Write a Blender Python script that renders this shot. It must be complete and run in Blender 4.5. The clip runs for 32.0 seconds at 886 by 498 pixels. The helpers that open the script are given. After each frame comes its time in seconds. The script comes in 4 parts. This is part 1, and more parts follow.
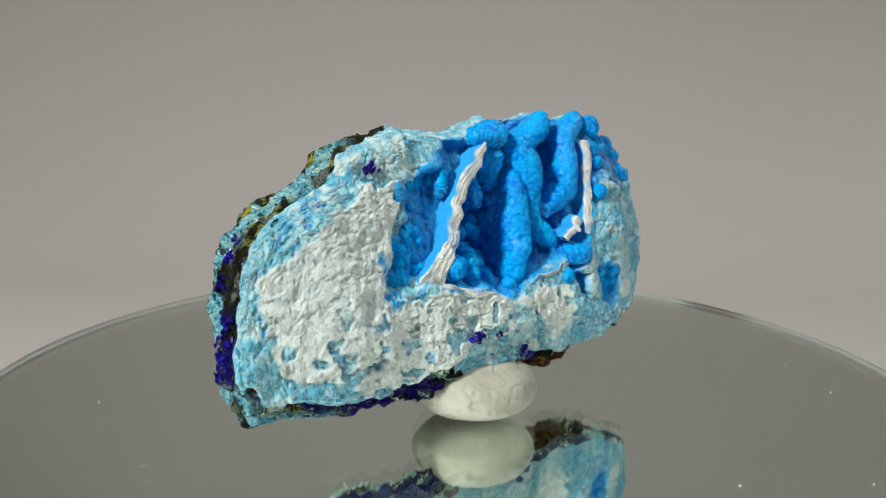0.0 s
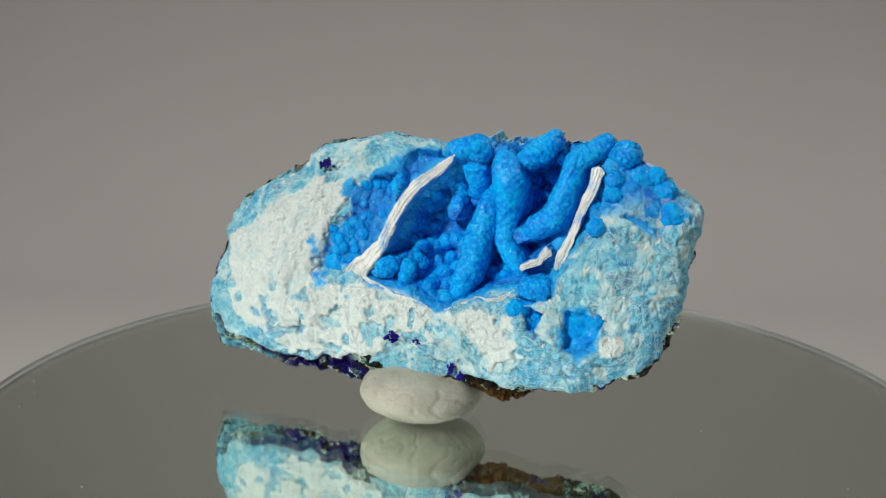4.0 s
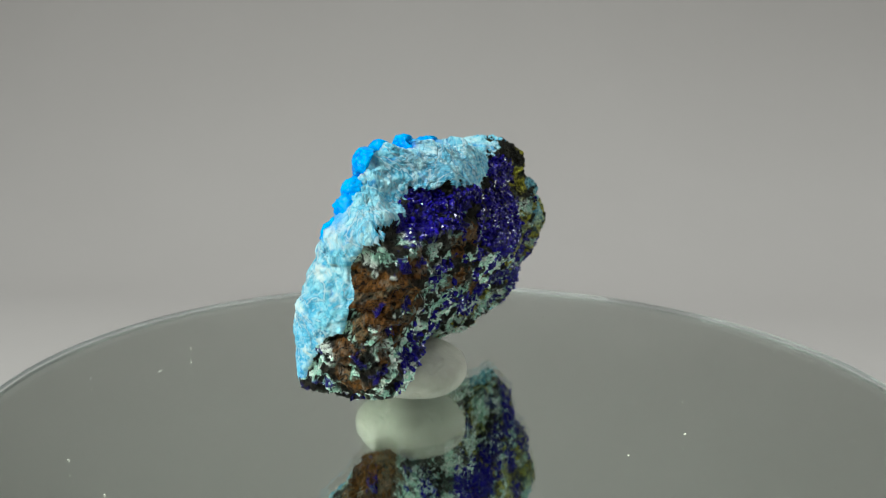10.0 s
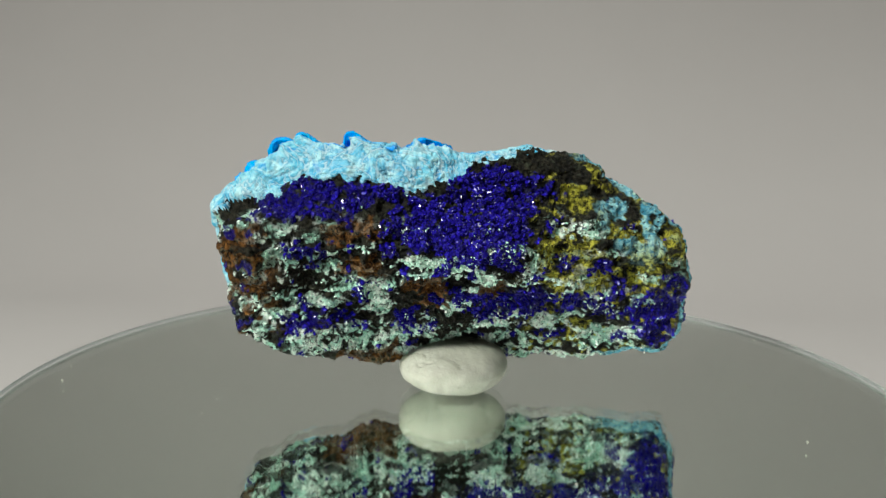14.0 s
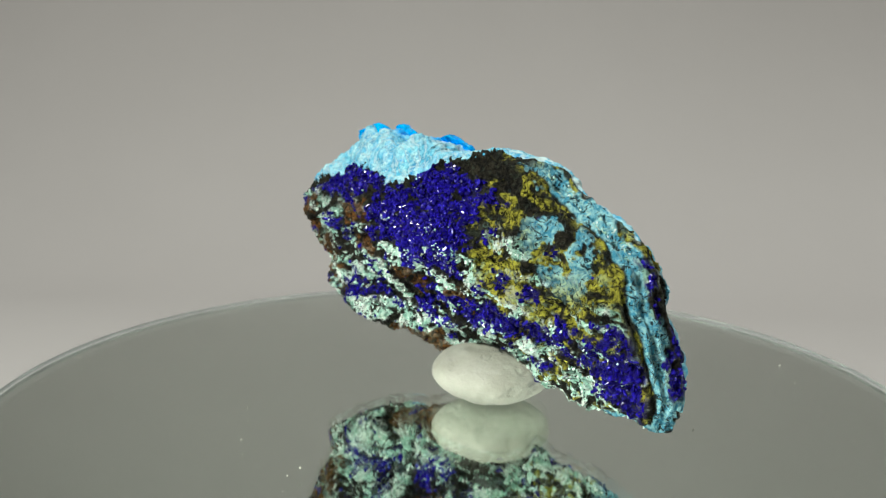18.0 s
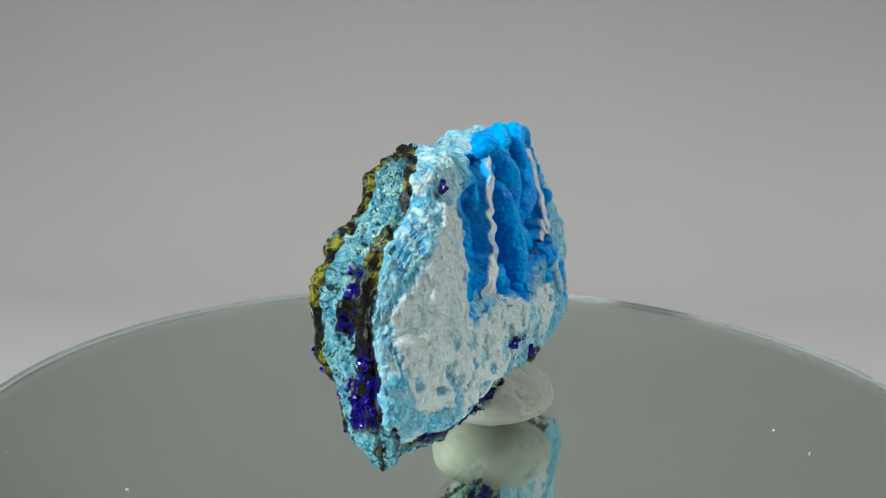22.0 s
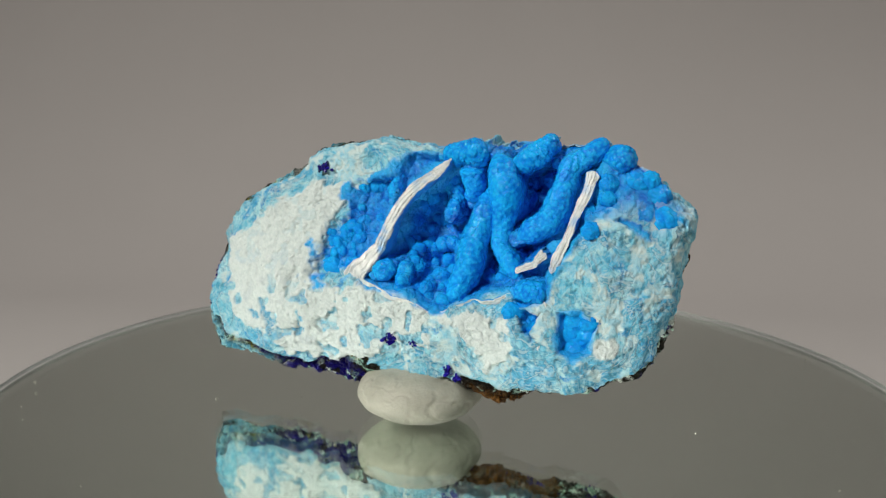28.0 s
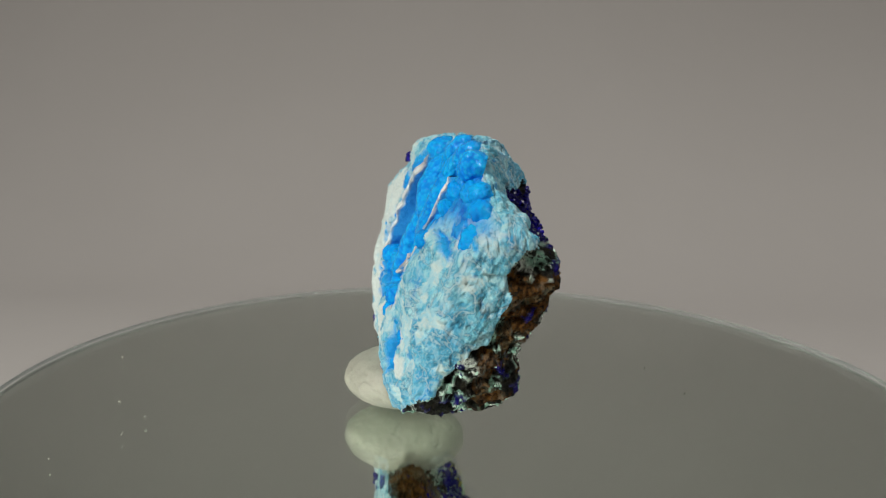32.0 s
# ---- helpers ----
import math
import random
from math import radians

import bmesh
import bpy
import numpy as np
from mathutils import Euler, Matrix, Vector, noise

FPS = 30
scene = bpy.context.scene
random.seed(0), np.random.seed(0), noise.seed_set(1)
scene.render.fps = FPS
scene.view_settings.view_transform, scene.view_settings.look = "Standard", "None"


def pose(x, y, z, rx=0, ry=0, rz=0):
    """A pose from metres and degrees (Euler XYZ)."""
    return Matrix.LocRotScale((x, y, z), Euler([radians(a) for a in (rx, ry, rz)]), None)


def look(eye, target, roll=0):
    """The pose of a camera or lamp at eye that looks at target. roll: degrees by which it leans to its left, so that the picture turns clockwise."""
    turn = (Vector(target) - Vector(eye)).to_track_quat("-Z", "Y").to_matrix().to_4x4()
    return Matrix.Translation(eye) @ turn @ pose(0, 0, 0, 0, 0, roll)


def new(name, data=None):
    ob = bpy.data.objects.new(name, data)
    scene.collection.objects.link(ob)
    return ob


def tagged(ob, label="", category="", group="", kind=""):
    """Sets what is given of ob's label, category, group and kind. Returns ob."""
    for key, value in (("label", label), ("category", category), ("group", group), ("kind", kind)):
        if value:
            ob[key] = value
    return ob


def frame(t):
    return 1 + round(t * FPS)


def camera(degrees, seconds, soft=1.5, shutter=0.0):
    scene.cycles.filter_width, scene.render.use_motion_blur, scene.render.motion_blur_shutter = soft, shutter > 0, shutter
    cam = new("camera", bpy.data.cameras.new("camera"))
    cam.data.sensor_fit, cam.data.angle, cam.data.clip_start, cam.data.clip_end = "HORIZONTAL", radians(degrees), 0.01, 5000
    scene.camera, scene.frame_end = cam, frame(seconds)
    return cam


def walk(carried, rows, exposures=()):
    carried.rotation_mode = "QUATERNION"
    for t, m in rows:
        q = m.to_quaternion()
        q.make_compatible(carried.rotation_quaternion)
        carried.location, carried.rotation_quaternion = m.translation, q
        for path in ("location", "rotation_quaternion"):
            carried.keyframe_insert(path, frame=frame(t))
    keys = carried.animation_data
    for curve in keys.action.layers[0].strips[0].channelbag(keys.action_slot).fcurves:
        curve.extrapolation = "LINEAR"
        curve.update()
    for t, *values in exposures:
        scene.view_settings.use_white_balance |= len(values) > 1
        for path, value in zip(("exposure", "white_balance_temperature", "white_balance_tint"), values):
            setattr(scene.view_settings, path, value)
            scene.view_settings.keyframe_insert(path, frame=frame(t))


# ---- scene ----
cam = camera(51.65, 32.0, soft=1.1)
cam.data.dof.use_dof, cam.data.dof.focus_distance, cam.data.dof.aperture_fstop = True, 0.102, 58.0
PATH = [
    (0.0, 0.00045, -0.11679, 0.02678, 77.945, -0.986, 1.075),
    (0.5, 0.00044, -0.11737, 0.02692, 78.147, -0.987, 1.075),
    (1.0, 0.00045, -0.11776, 0.02700, 78.282, -0.988, 1.075),
    (1.5, 0.00045, -0.11822, 0.02710, 78.354, -0.988, 1.075),
    (2.0, 0.00046, -0.11858, 0.02718, 78.383, -0.988, 1.075),
    (2.5, 0.00046, -0.11894, 0.02725, 78.425, -0.988, 1.075),
    (3.0, 0.00046, -0.11922, 0.02731, 78.483, -0.988, 1.075),
    (3.5, 0.00046, -0.11924, 0.02731, 78.474, -0.988, 1.075),
    (5.5, 0.00047, -0.12001, 0.02747, 78.574, -0.989, 1.075),
    (6.0, 0.00047, -0.11976, 0.02742, 78.593, -0.989, 1.075),
    (6.5, 0.00047, -0.11956, 0.02738, 78.599, -0.989, 1.075),
    (7.0, 0.00046, -0.11940, 0.02735, 78.593, -0.989, 1.075),
    (7.5, 0.00046, -0.11901, 0.02727, 78.562, -0.989, 1.075),
    (8.0, 0.00046, -0.11904, 0.02727, 78.550, -0.988, 1.075),
    (8.5, 0.00047, -0.11922, 0.02731, 78.565, -0.989, 1.075),
    (9.0, 0.00047, -0.11946, 0.02736, 78.586, -0.989, 1.075),
    (9.5, 0.00047, -0.11972, 0.02741, 78.597, -0.989, 1.075),
    (10.0, 0.00048, -0.12041, 0.02755, 78.637, -0.989, 1.075),
    (10.5, 0.00048, -0.12101, 0.02767, 78.739, -0.989, 1.075),
    (11.0, 0.00048, -0.12107, 0.02768, 78.794, -0.989, 1.075),
    (11.5, 0.00048, -0.12129, 0.02772, 78.800, -0.989, 1.075),
    (12.0, 0.00048, -0.12160, 0.02778, 78.862, -0.990, 1.075),
    (12.5, 0.00049, -0.12177, 0.02781, 78.909, -0.990, 1.075),
    (13.0, 0.00049, -0.12184, 0.02783, 78.922, -0.990, 1.075),
    (13.5, 0.00049, -0.12173, 0.02781, 78.897, -0.990, 1.075),
    (14.0, 0.00049, -0.12148, 0.02776, 78.862, -0.990, 1.075),
    (14.5, 0.00049, -0.12107, 0.02768, 78.870, -0.990, 1.075),
    (16.5, 0.00048, -0.12061, 0.02759, 78.907, -0.990, 1.075),
    (17.0, 0.00048, -0.12067, 0.02760, 78.823, -0.989, 1.075),
    (17.5, 0.00049, -0.12086, 0.02764, 78.782, -0.989, 1.075),
    (18.0, 0.00049, -0.12094, 0.02765, 78.772, -0.989, 1.075),
    (18.5, 0.00049, -0.12093, 0.02765, 78.809, -0.989, 1.075),
    (19.0, 0.00049, -0.12085, 0.02764, 78.843, -0.989, 1.075),
    (19.5, 0.00049, -0.12075, 0.02762, 78.853, -0.990, 1.075),
    (20.0, 0.00048, -0.12050, 0.02757, 78.817, -0.989, 1.075),
    (20.5, 0.00046, -0.11931, 0.02733, 78.731, -0.989, 1.075),
    (21.0, 0.00045, -0.11838, 0.02714, 78.703, -0.989, 1.075),
    (21.5, 0.00046, -0.11829, 0.02713, 78.715, -0.989, 1.075),
    (22.0, 0.00046, -0.11849, 0.02717, 78.725, -0.989, 1.075),
    (22.5, 0.00046, -0.11900, 0.02727, 78.719, -0.989, 1.075),
    (23.0, 0.00047, -0.11962, 0.02739, 78.731, -0.989, 1.075),
    (23.5, 0.00047, -0.11980, 0.02743, 78.721, -0.989, 1.075),
    (24.0, 0.00047, -0.11985, 0.02744, 78.687, -0.989, 1.075),
    (24.5, 0.00047, -0.12016, 0.02750, 78.700, -0.989, 1.075),
    (25.0, 0.00048, -0.12024, 0.02751, 78.749, -0.989, 1.075),
    (25.5, 0.00047, -0.12004, 0.02748, 78.830, -0.989, 1.075),
    (27.5, 0.00048, -0.12026, 0.02752, 78.794, -0.989, 1.050),
    (28.0, 0.00048, -0.12043, 0.02755, 78.677, -0.989, 0.895),
    (28.5, 0.00048, -0.12047, 0.02756, 78.542, -0.988, 0.566),
    (28.7, 0.00047, -0.12048, 0.02757, 78.488, -0.988, 0.435),
    (28.8, 0.00048, -0.12057, 0.02758, 78.828, -0.989, 1.250),
    (29.0, 0.00048, -0.12057, 0.02758, 78.828, -0.989, 1.250),
    (29.5, 0.00048, -0.12037, 0.02754, 78.811, -0.989, 1.250),
    (30.0, 0.00047, -0.11995, 0.02746, 78.745, -0.989, 1.250),
    (30.5, 0.00047, -0.11967, 0.02740, 78.697, -0.989, 1.250),
    (31.0, 0.00046, -0.11950, 0.02737, 78.654, -0.989, 1.250),
    (31.5, 0.00046, -0.11930, 0.02733, 78.632, -0.989, 1.250),
    (32.0, 0.00045, -0.11871, 0.02721, 78.673, -0.989, 1.250),
]
# the turntable goes round at one steady speed
TURN = [(t, -0.87 - 15.026 * t) for t in np.linspace(0, 32, 65)]

walk(cam, [(t, pose(*p)) for t, *p in PATH],
     exposures=[(0.0, 0.05, 6500, 9), (1.0, -0.18, 6500, 9), (2.0, -0.15, 6500, 10), (3.0, -0.35, 6500, 11), (6.5, -0.35, 6500, 11), (9.0, -0.12, 6200, 6), (10.3, 0.2, 6150, 5), (13.5, 0.22, 6400, 6), (17.0, 0.25, 6400, 5),
                (20.5, 0.27, 6100, 6), (22.0, 0.2, 5950, 6), (24.0, 0.08, 6200, 7), (25.0, -0.1, 6350, 9), (27.5, -0.35, 6600, 12), (31.0, -0.35, 6700, 12), (32.0, -0.35, 6600, 10)])

# ---- light ----
S = 0.12          # one plan unit is 12 cm
DISC_Z = -0.1485  # top of the mirror disc, in plan units

world = bpy.data.worlds.new("room_light")
scene.world = world
world.use_nodes = True
world.node_tree.nodes["Background"].inputs["Color"].default_value = (0.9, 0.93, 1.0, 1)
world.node_tree.nodes["Background"].inputs["Strength"].default_value = 0.05


def area_lamp(name, eye, target, size, watts, colour, spread=180):
    data = bpy.data.lights.new(name, "AREA")
    data.shape, data.size, data.energy, data.color, data.spread = "DISK", size, watts, colour, radians(spread)
    ob = new(name, data)
    ob.matrix_basis = look(eye, target)
    return ob


area_lamp("key_lamp", (-0.32, -0.34, 0.36), (0, 0, 0), 0.07, 1.48, (0.965, 0.975, 0.91), 115)
# unseen fill lamp, added to brighten the backdrop and the ambient light
area_lamp("fill_lamp", (1.15, 0.1, 1.45), (0.1, 0.2, 0), 0.8, 14.5, (0.97, 0.975, 0.93))


# ---- materials ----
def material(name):
    m = bpy.data.materials.new(name)
    m.use_nodes = True
    t = m.node_tree
    return m, t, t.nodes["Principled BSDF"]


class Graph:
    """Short ways to write a node tree."""

    def __init__(self, tree):
        self.t = tree
        self.co = tree.nodes.new("ShaderNodeTexCoord").outputs["Object"]

    def put(self, socket, value):
        if hasattr(value, "node"):
            self.t.links.new(value, socket)
        elif isinstance(value, tuple) and len(value) == 3:
            socket.default_value = (*value, 1)
        else:
            socket.default_value = value

    def noise(self, scale, detail=4.0, rough=0.6, warp=0.0):
        n = self.t.nodes.new("ShaderNodeTexNoise")
        self.t.links.new(self.co, n.inputs["Vector"])
        n.inputs["Scale"].default_value, n.inputs["Detail"].default_value = scale, detail
        n.inputs["Roughness"].default_value, n.inputs["Distortion"].default_value = rough, warp
        return n.outputs["Fac"]

    def ramp(self, value, lo, hi):
        n = self.t.nodes.new("ShaderNodeMapRange")
        n.interpolation_type = "SMOOTHSTEP"
        self.put(n.inputs["Value"], value)
        n.inputs["From Min"].default_value, n.inputs["From Max"].default_value = lo, hi
        return n.outputs["Result"]

    def math(self, op, a, b=0.0):
        n = self.t.nodes.new("ShaderNodeMath")
        n.operation = op
        self.put(n.inputs[0], a), self.put(n.inputs[1], b)
        return n.outputs[0]

    def mix(self, fac, a, b):
        n = self.t.nodes.new("ShaderNodeMix")
        n.data_type = "RGBA"
        self.put(n.inputs["Factor"], fac), self.put(n.inputs["A"], a), self.put(n.inputs["B"], b)
        return n.outputs["Result"]

    def mask(self, name):
        n = self.t.nodes.new("ShaderNodeAttribute")
        n.attribute_name = name
        return n.outputs["Fac"]

    def bump(self, height, strength, depth):
        n = self.t.nodes.new("ShaderNodeBump")
        n.inputs["Strength"].default_value, n.inputs["Distance"].default_value = strength, depth
        self.put(n.inputs["Height"], height)
        return n.outputs["Normal"]


def plain(name, colour, rough, other=None, scale=40.0, relief=0.0, metal=0.0):
    """A material of one colour that drifts towards another, with fine relief."""
    m, t, b = material(name)
    g = Graph(t)
    other = other or tuple(c * 0.85 for c in colour)
    g.put(b.inputs["Base Color"], g.mix(g.ramp(g.noise(scale, 6.0), 0.35, 0.65), colour, other))
    g.put(b.inputs["Roughness"], rough)
    g.put(b.inputs["Metallic"], metal)
    if relief:
        g.put(b.inputs["Normal"], g.bump(g.noise(scale * 6, 5.0), 0.6, relief))
    return m


def crust_material():
    """Sky-blue crust with a chalk-white face and azure cavity lining, darkened for the shade between stalactites."""
    m, t, b = material("blue_crust")
    g = Graph(t)
    fine, mid, big = g.noise(2600, 5.0), g.noise(620, 6.0, 0.6, 0.8), g.noise(260, 5.0, 0.6, 0.6)
    swirl = g.math("SINE", g.math("MULTIPLY", g.noise(150, 4.0, 0.5, 1.2), 52.0))
    sky = g.mix(g.ramp(mid, 0.38, 0.62), (0.09, 0.43, 0.63), (0.23, 0.60, 0.72))
    sky = g.mix(g.math("MULTIPLY", g.ramp(g.noise(95, 3.0, 0.5, 0.8), 0.48, 0.58), 0.5), sky, (0.06, 0.38, 0.66))
    sky = g.mix(g.ramp(g.noise(230, 5.0, 0.55, 1.6), 0.48, 0.62), sky, (0.40, 0.70, 0.76))
    sky = g.mix(g.ramp(g.noise(260, 5.0, 0.55, 1.4), 0.58, 0.68), sky, (0.04, 0.30, 0.62))
    sky = g.mix(g.math("MULTIPLY", g.ramp(swirl, 0.45, 0.95), 0.22), sky, (0.66, 0.80, 0.82))
    sky = g.mix(g.math("MULTIPLY", g.ramp(swirl, -0.80, -0.97), 0.5), sky, (0.05, 0.28, 0.45))
    vein = g.math("ABSOLUTE", g.math("SUBTRACT", g.noise(170, 3.0, 0.5, 1.5), 0.5))
    sky = g.mix(g.math("MULTIPLY", g.ramp(vein, 0.040, 0.024), 0.45), sky, (0.03, 0.20, 0.36))
    sky = g.mix(g.math("MULTIPLY", g.ramp(vein, 0.018, 0.008), 0.4), sky, (0.70, 0.80, 0.80))
    sky = g.mix(g.ramp(g.noise(900, 6.0, 0.7, 2.5), 0.66, 0.70), sky, (0.05, 0.10, 0.09))
    sky = g.mix(g.mask("pale"), sky, g.mix(g.ramp(mid, 0.4, 0.6), (0.60, 0.73, 0.73), (0.36, 0.64, 0.74)))
    chalk = g.mix(g.ramp(fine, 0.35, 0.65), (0.63, 0.71, 0.70), (0.735, 0.805, 0.785))
    chalk = g.mix(g.ramp(big, 0.58, 0.75), chalk, (0.54, 0.62, 0.64))
    chalk = g.mix(g.ramp(g.noise(1100, 4.0, 0.6, 1.0), 0.66, 0.72), chalk, (0.42, 0.50, 0.52))
    # same azure as the stalactites, darkened to put shade into the cavity floor
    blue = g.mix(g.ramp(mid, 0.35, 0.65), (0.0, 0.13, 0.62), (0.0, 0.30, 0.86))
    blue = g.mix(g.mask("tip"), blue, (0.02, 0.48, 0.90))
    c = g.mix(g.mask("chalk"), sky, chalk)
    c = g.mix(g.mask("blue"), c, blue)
    g.put(b.inputs["Base Color"], c)
    g.put(b.inputs["Roughness"], g.math("SUBTRACT", 0.72, g.math("MULTIPLY", g.mask("blue"), 0.52)))
    g.put(b.inputs["Specular IOR Level"], g.math("ADD", 0.2, g.math("MULTIPLY", g.mask("blue"), 0.3)))
    relief = g.math("ADD", g.math("MULTIPLY", mid, 0.7), g.math("MULTIPLY", fine, 0.3))
    g.put(b.inputs["Normal"], g.bump(relief, 1.0, 0.0008))
    return m


def matrix_material():
    """Dark ore with rust, ochre, pale green and deep blue minerals."""
    m, t, b = material("ore_matrix")
    g = Graph(t)
    fine, mid, big = g.noise(2400, 5.0, 0.7), g.noise(1000, 6.0, 0.7, 1.0), g.noise(300, 5.0, 0.6, 0.8)
    c = g.mix(g.ramp(mid, 0.42, 0.62), (0.008, 0.008, 0.007), (0.038, 0.034, 0.022))
    c = g.mix(g.math("MULTIPLY", g.ramp(g.noise(500, 5.0, 0.65, 1.2), 0.52, 0.60), 0.22), c, (0.10, 0.13, 0.09))
    rust = g.mix(g.ramp(mid, 0.36, 0.62), (0.024, 0.012, 0.004), (0.20, 0.085, 0.018))
    c = g.mix(g.mask("rust"), c, rust)
    ochre = g.mix(g.ramp(mid, 0.40, 0.60), (0.085, 0.078, 0.010), (0.52, 0.49, 0.06))
    c = g.mix(g.math("MULTIPLY", g.mask("ochre"), g.ramp(mid, 0.36, 0.46)), c, ochre)
    pale = g.mix(g.ramp(big, 0.42, 0.60), (0.38, 0.66, 0.53), (0.86, 0.93, 0.85))
    c = g.mix(g.math("MULTIPLY", g.mask("pale"), g.ramp(fine, 0.34, 0.46)), c, pale)
    sky = g.mix(g.ramp(mid, 0.40, 0.62), (0.08, 0.38, 0.56), (0.44, 0.80, 0.82))
    c = g.mix(g.mask("sky"), c, sky)
    azure = g.mix(g.ramp(fine, 0.40, 0.65), (0.004, 0.002, 0.09), (0.012, 0.005, 0.27))
    c = g.mix(g.mask("azure"), c, azure)
    gap = g.ramp(g.noise(900, 7.0, 0.72, 1.8), 0.545, 0.575)
    gap = g.math("MULTIPLY", gap, g.math("SUBTRACT", 0.9, g.math("MULTIPLY", g.mask("azure"), 0.75)))
    c = g.mix(gap, c, (0.006, 0.005, 0.004))
    g.put(b.inputs["Base Color"], c)
    g.put(b.inputs["Roughness"], g.math("SUBTRACT", 0.62, g.math("MULTIPLY", g.mask("azure"), 0.34)))
    g.put(b.inputs["Specular IOR Level"], g.math("ADD", 0.12, g.math("MULTIPLY", g.mask("azure"), 0.12)))
    relief = g.math("ADD", g.math("MULTIPLY", mid, 0.6), g.math("MULTIPLY", fine, 0.4))
    g.put(b.inputs["Normal"], g.bump(relief, 1.0, 0.0013))
    return m


def mirror_glass():
    m, t, b = material("mirror_glass")
    b.inputs["Base Color"].default_value = (0.965, 0.985, 0.972, 1)
    b.inputs["Roughness"].default_value = 0.0
    b.inputs["IOR"].default_value = 1.5
    b.inputs["Transmission Weight"].default_value = 1.0
    return m


CRUST, MATRIX = crust_material(), matrix_material()


def azure_material():
    """Azure-blue skin of the stalactites and nodules, waxy, lightened on the knobs to read as lit."""
    m, t, b = material("azure_skin")
    g = Graph(t)
    mid = g.noise(420, 3.0, 0.5, 0.3)
    c = g.mix(g.ramp(mid, 0.30, 0.72), (0.0, 0.22, 0.78), (0.0, 0.38, 0.90))
    # bead mask mixes in a lighter blue for the lit look of knobs
    c = g.mix(g.mask("bead"), c, (0.005, 0.50, 0.93))
    g.put(b.inputs["Base Color"], c)
    g.put(b.inputs["Roughness"], 0.12)
    b.inputs["Specular IOR Level"].default_value = 0.22
    b.inputs["Subsurface Weight"].default_value = 0.25
    b.inputs["Subsurface Radius"].default_value = (0.3, 0.7, 1.0)
    b.inputs["Subsurface Scale"].default_value = 0.0018
    g.put(b.inputs["Normal"], g.bump(g.noise(2400, 3.0, 0.5), 0.7, 0.0003))
    return m


AZURE = azure_material()


def septum_material():
    """White laminated chalk, stained pale blue along its flanks."""
    m, t, b = material("chalk_wall")
    g = Graph(t)
    c = g.mix(g.ramp(g.noise(500, 6.0), 0.35, 0.65), (0.86, 0.87, 0.84), (0.74, 0.77, 0.76))
    c = g.mix(g.mask("lamina"), c, (0.40, 0.43, 0.43))
    c = g.mix(g.mask("flank"), c, (0.01, 0.36, 0.82))
    g.put(b.inputs["Base Color"], c)
    g.put(b.inputs["Roughness"], 0.75)
    g.put(b.inputs["Normal"], g.bump(g.noise(3000, 5.0), 0.6, 0.0005))
    return m


SEPTUM = septum_material()


def azurite_material():
    """Deep blue crystals, each a little lighter or darker than the next."""
    m, t, b = material("azurite")
    g = Graph(t)
    shade = t.nodes.new("ShaderNodeNewGeometry").outputs["Random Per Island"]
    g.put(b.inputs["Base Color"], g.mix(shade, (0.003, 0.002, 0.06), (0.014, 0.006, 0.34)))
    g.put(b.inputs["Roughness"], g.math("ADD", 0.08, g.math("MULTIPLY", shade, 0.2)))
    return m


AZURITE = azurite_material()


def malachite_material():
    """Mint-green to white grains, each of its own shade."""
    m, t, b = material("malachite")
    g = Graph(t)
    shade = t.nodes.new("ShaderNodeNewGeometry").outputs["Random Per Island"]
    c = g.mix(g.ramp(shade, 0.0, 0.5), (0.24, 0.46, 0.36), (0.55, 0.78, 0.66))
    g.put(b.inputs["Base Color"], g.mix(g.ramp(shade, 0.5, 1.0), c, (0.88, 0.93, 0.88)))
    g.put(b.inputs["Roughness"], 0.35)
    return m


MALACHITE = malachite_material()
PUTTY = plain("putty", (0.43, 0.425, 0.355), 0.6, (0.34, 0.335, 0.275), 160, 0.0003)
SILVER = plain("silver_backing", (0.86, 0.92, 0.865), 0.015, (0.85, 0.91, 0.855), 30, metal=1.0)
PAPER = plain("backdrop_paper", (0.455, 0.425, 0.415), 0.9, (0.445, 0.415, 0.405), 9, 0.0)
WALL = plain("wall_paint", (0.55, 0.53, 0.5), 0.9)
WOOD = plain("table_top", (0.35, 0.30, 0.25), 0.6)
EDGE = plain("ground_edge", (0.16, 0.17, 0.165), 0.6)
BLACK = plain("black_plastic", (0.02, 0.02, 0.02), 0.5)


# ---- numbers for stone: noise, cells, distances ----
def hashed(ix, iy, iz, seed):
    h = (ix.astype(np.int64) * 374761393 + iy.astype(np.int64) * 668265263
         + iz.astype(np.int64) * 2147483647 + seed * 1274126177) & 0xFFFFFFFF
    h = ((h ^ (h >> 13)) * 1274126177) & 0xFFFFFFFF
    h = ((h ^ (h >> 16)) * 2246822519) & 0xFFFFFFFF
    return ((h ^ (h >> 15)) & 0xFFFFFF) / float(0x1000000)


def value_noise(p, seed):
    i = np.floor(p)
    f = p - i
    f = f * f * f * (f * (f * 6 - 15) + 10)
    i = i.astype(np.int64)
    total = 0.0
    for dx in (0, 1):
        wx = f[:, 0] if dx else 1 - f[:, 0]
        for dy in (0, 1):
            wy = f[:, 1] if dy else 1 - f[:, 1]
            for dz in (0, 1):
                wz = f[:, 2] if dz else 1 - f[:, 2]
                total = total + wx * wy * wz * hashed(i[:, 0] + dx, i[:, 1] + dy, i[:, 2] + dz, seed)
    return total * 2 - 1


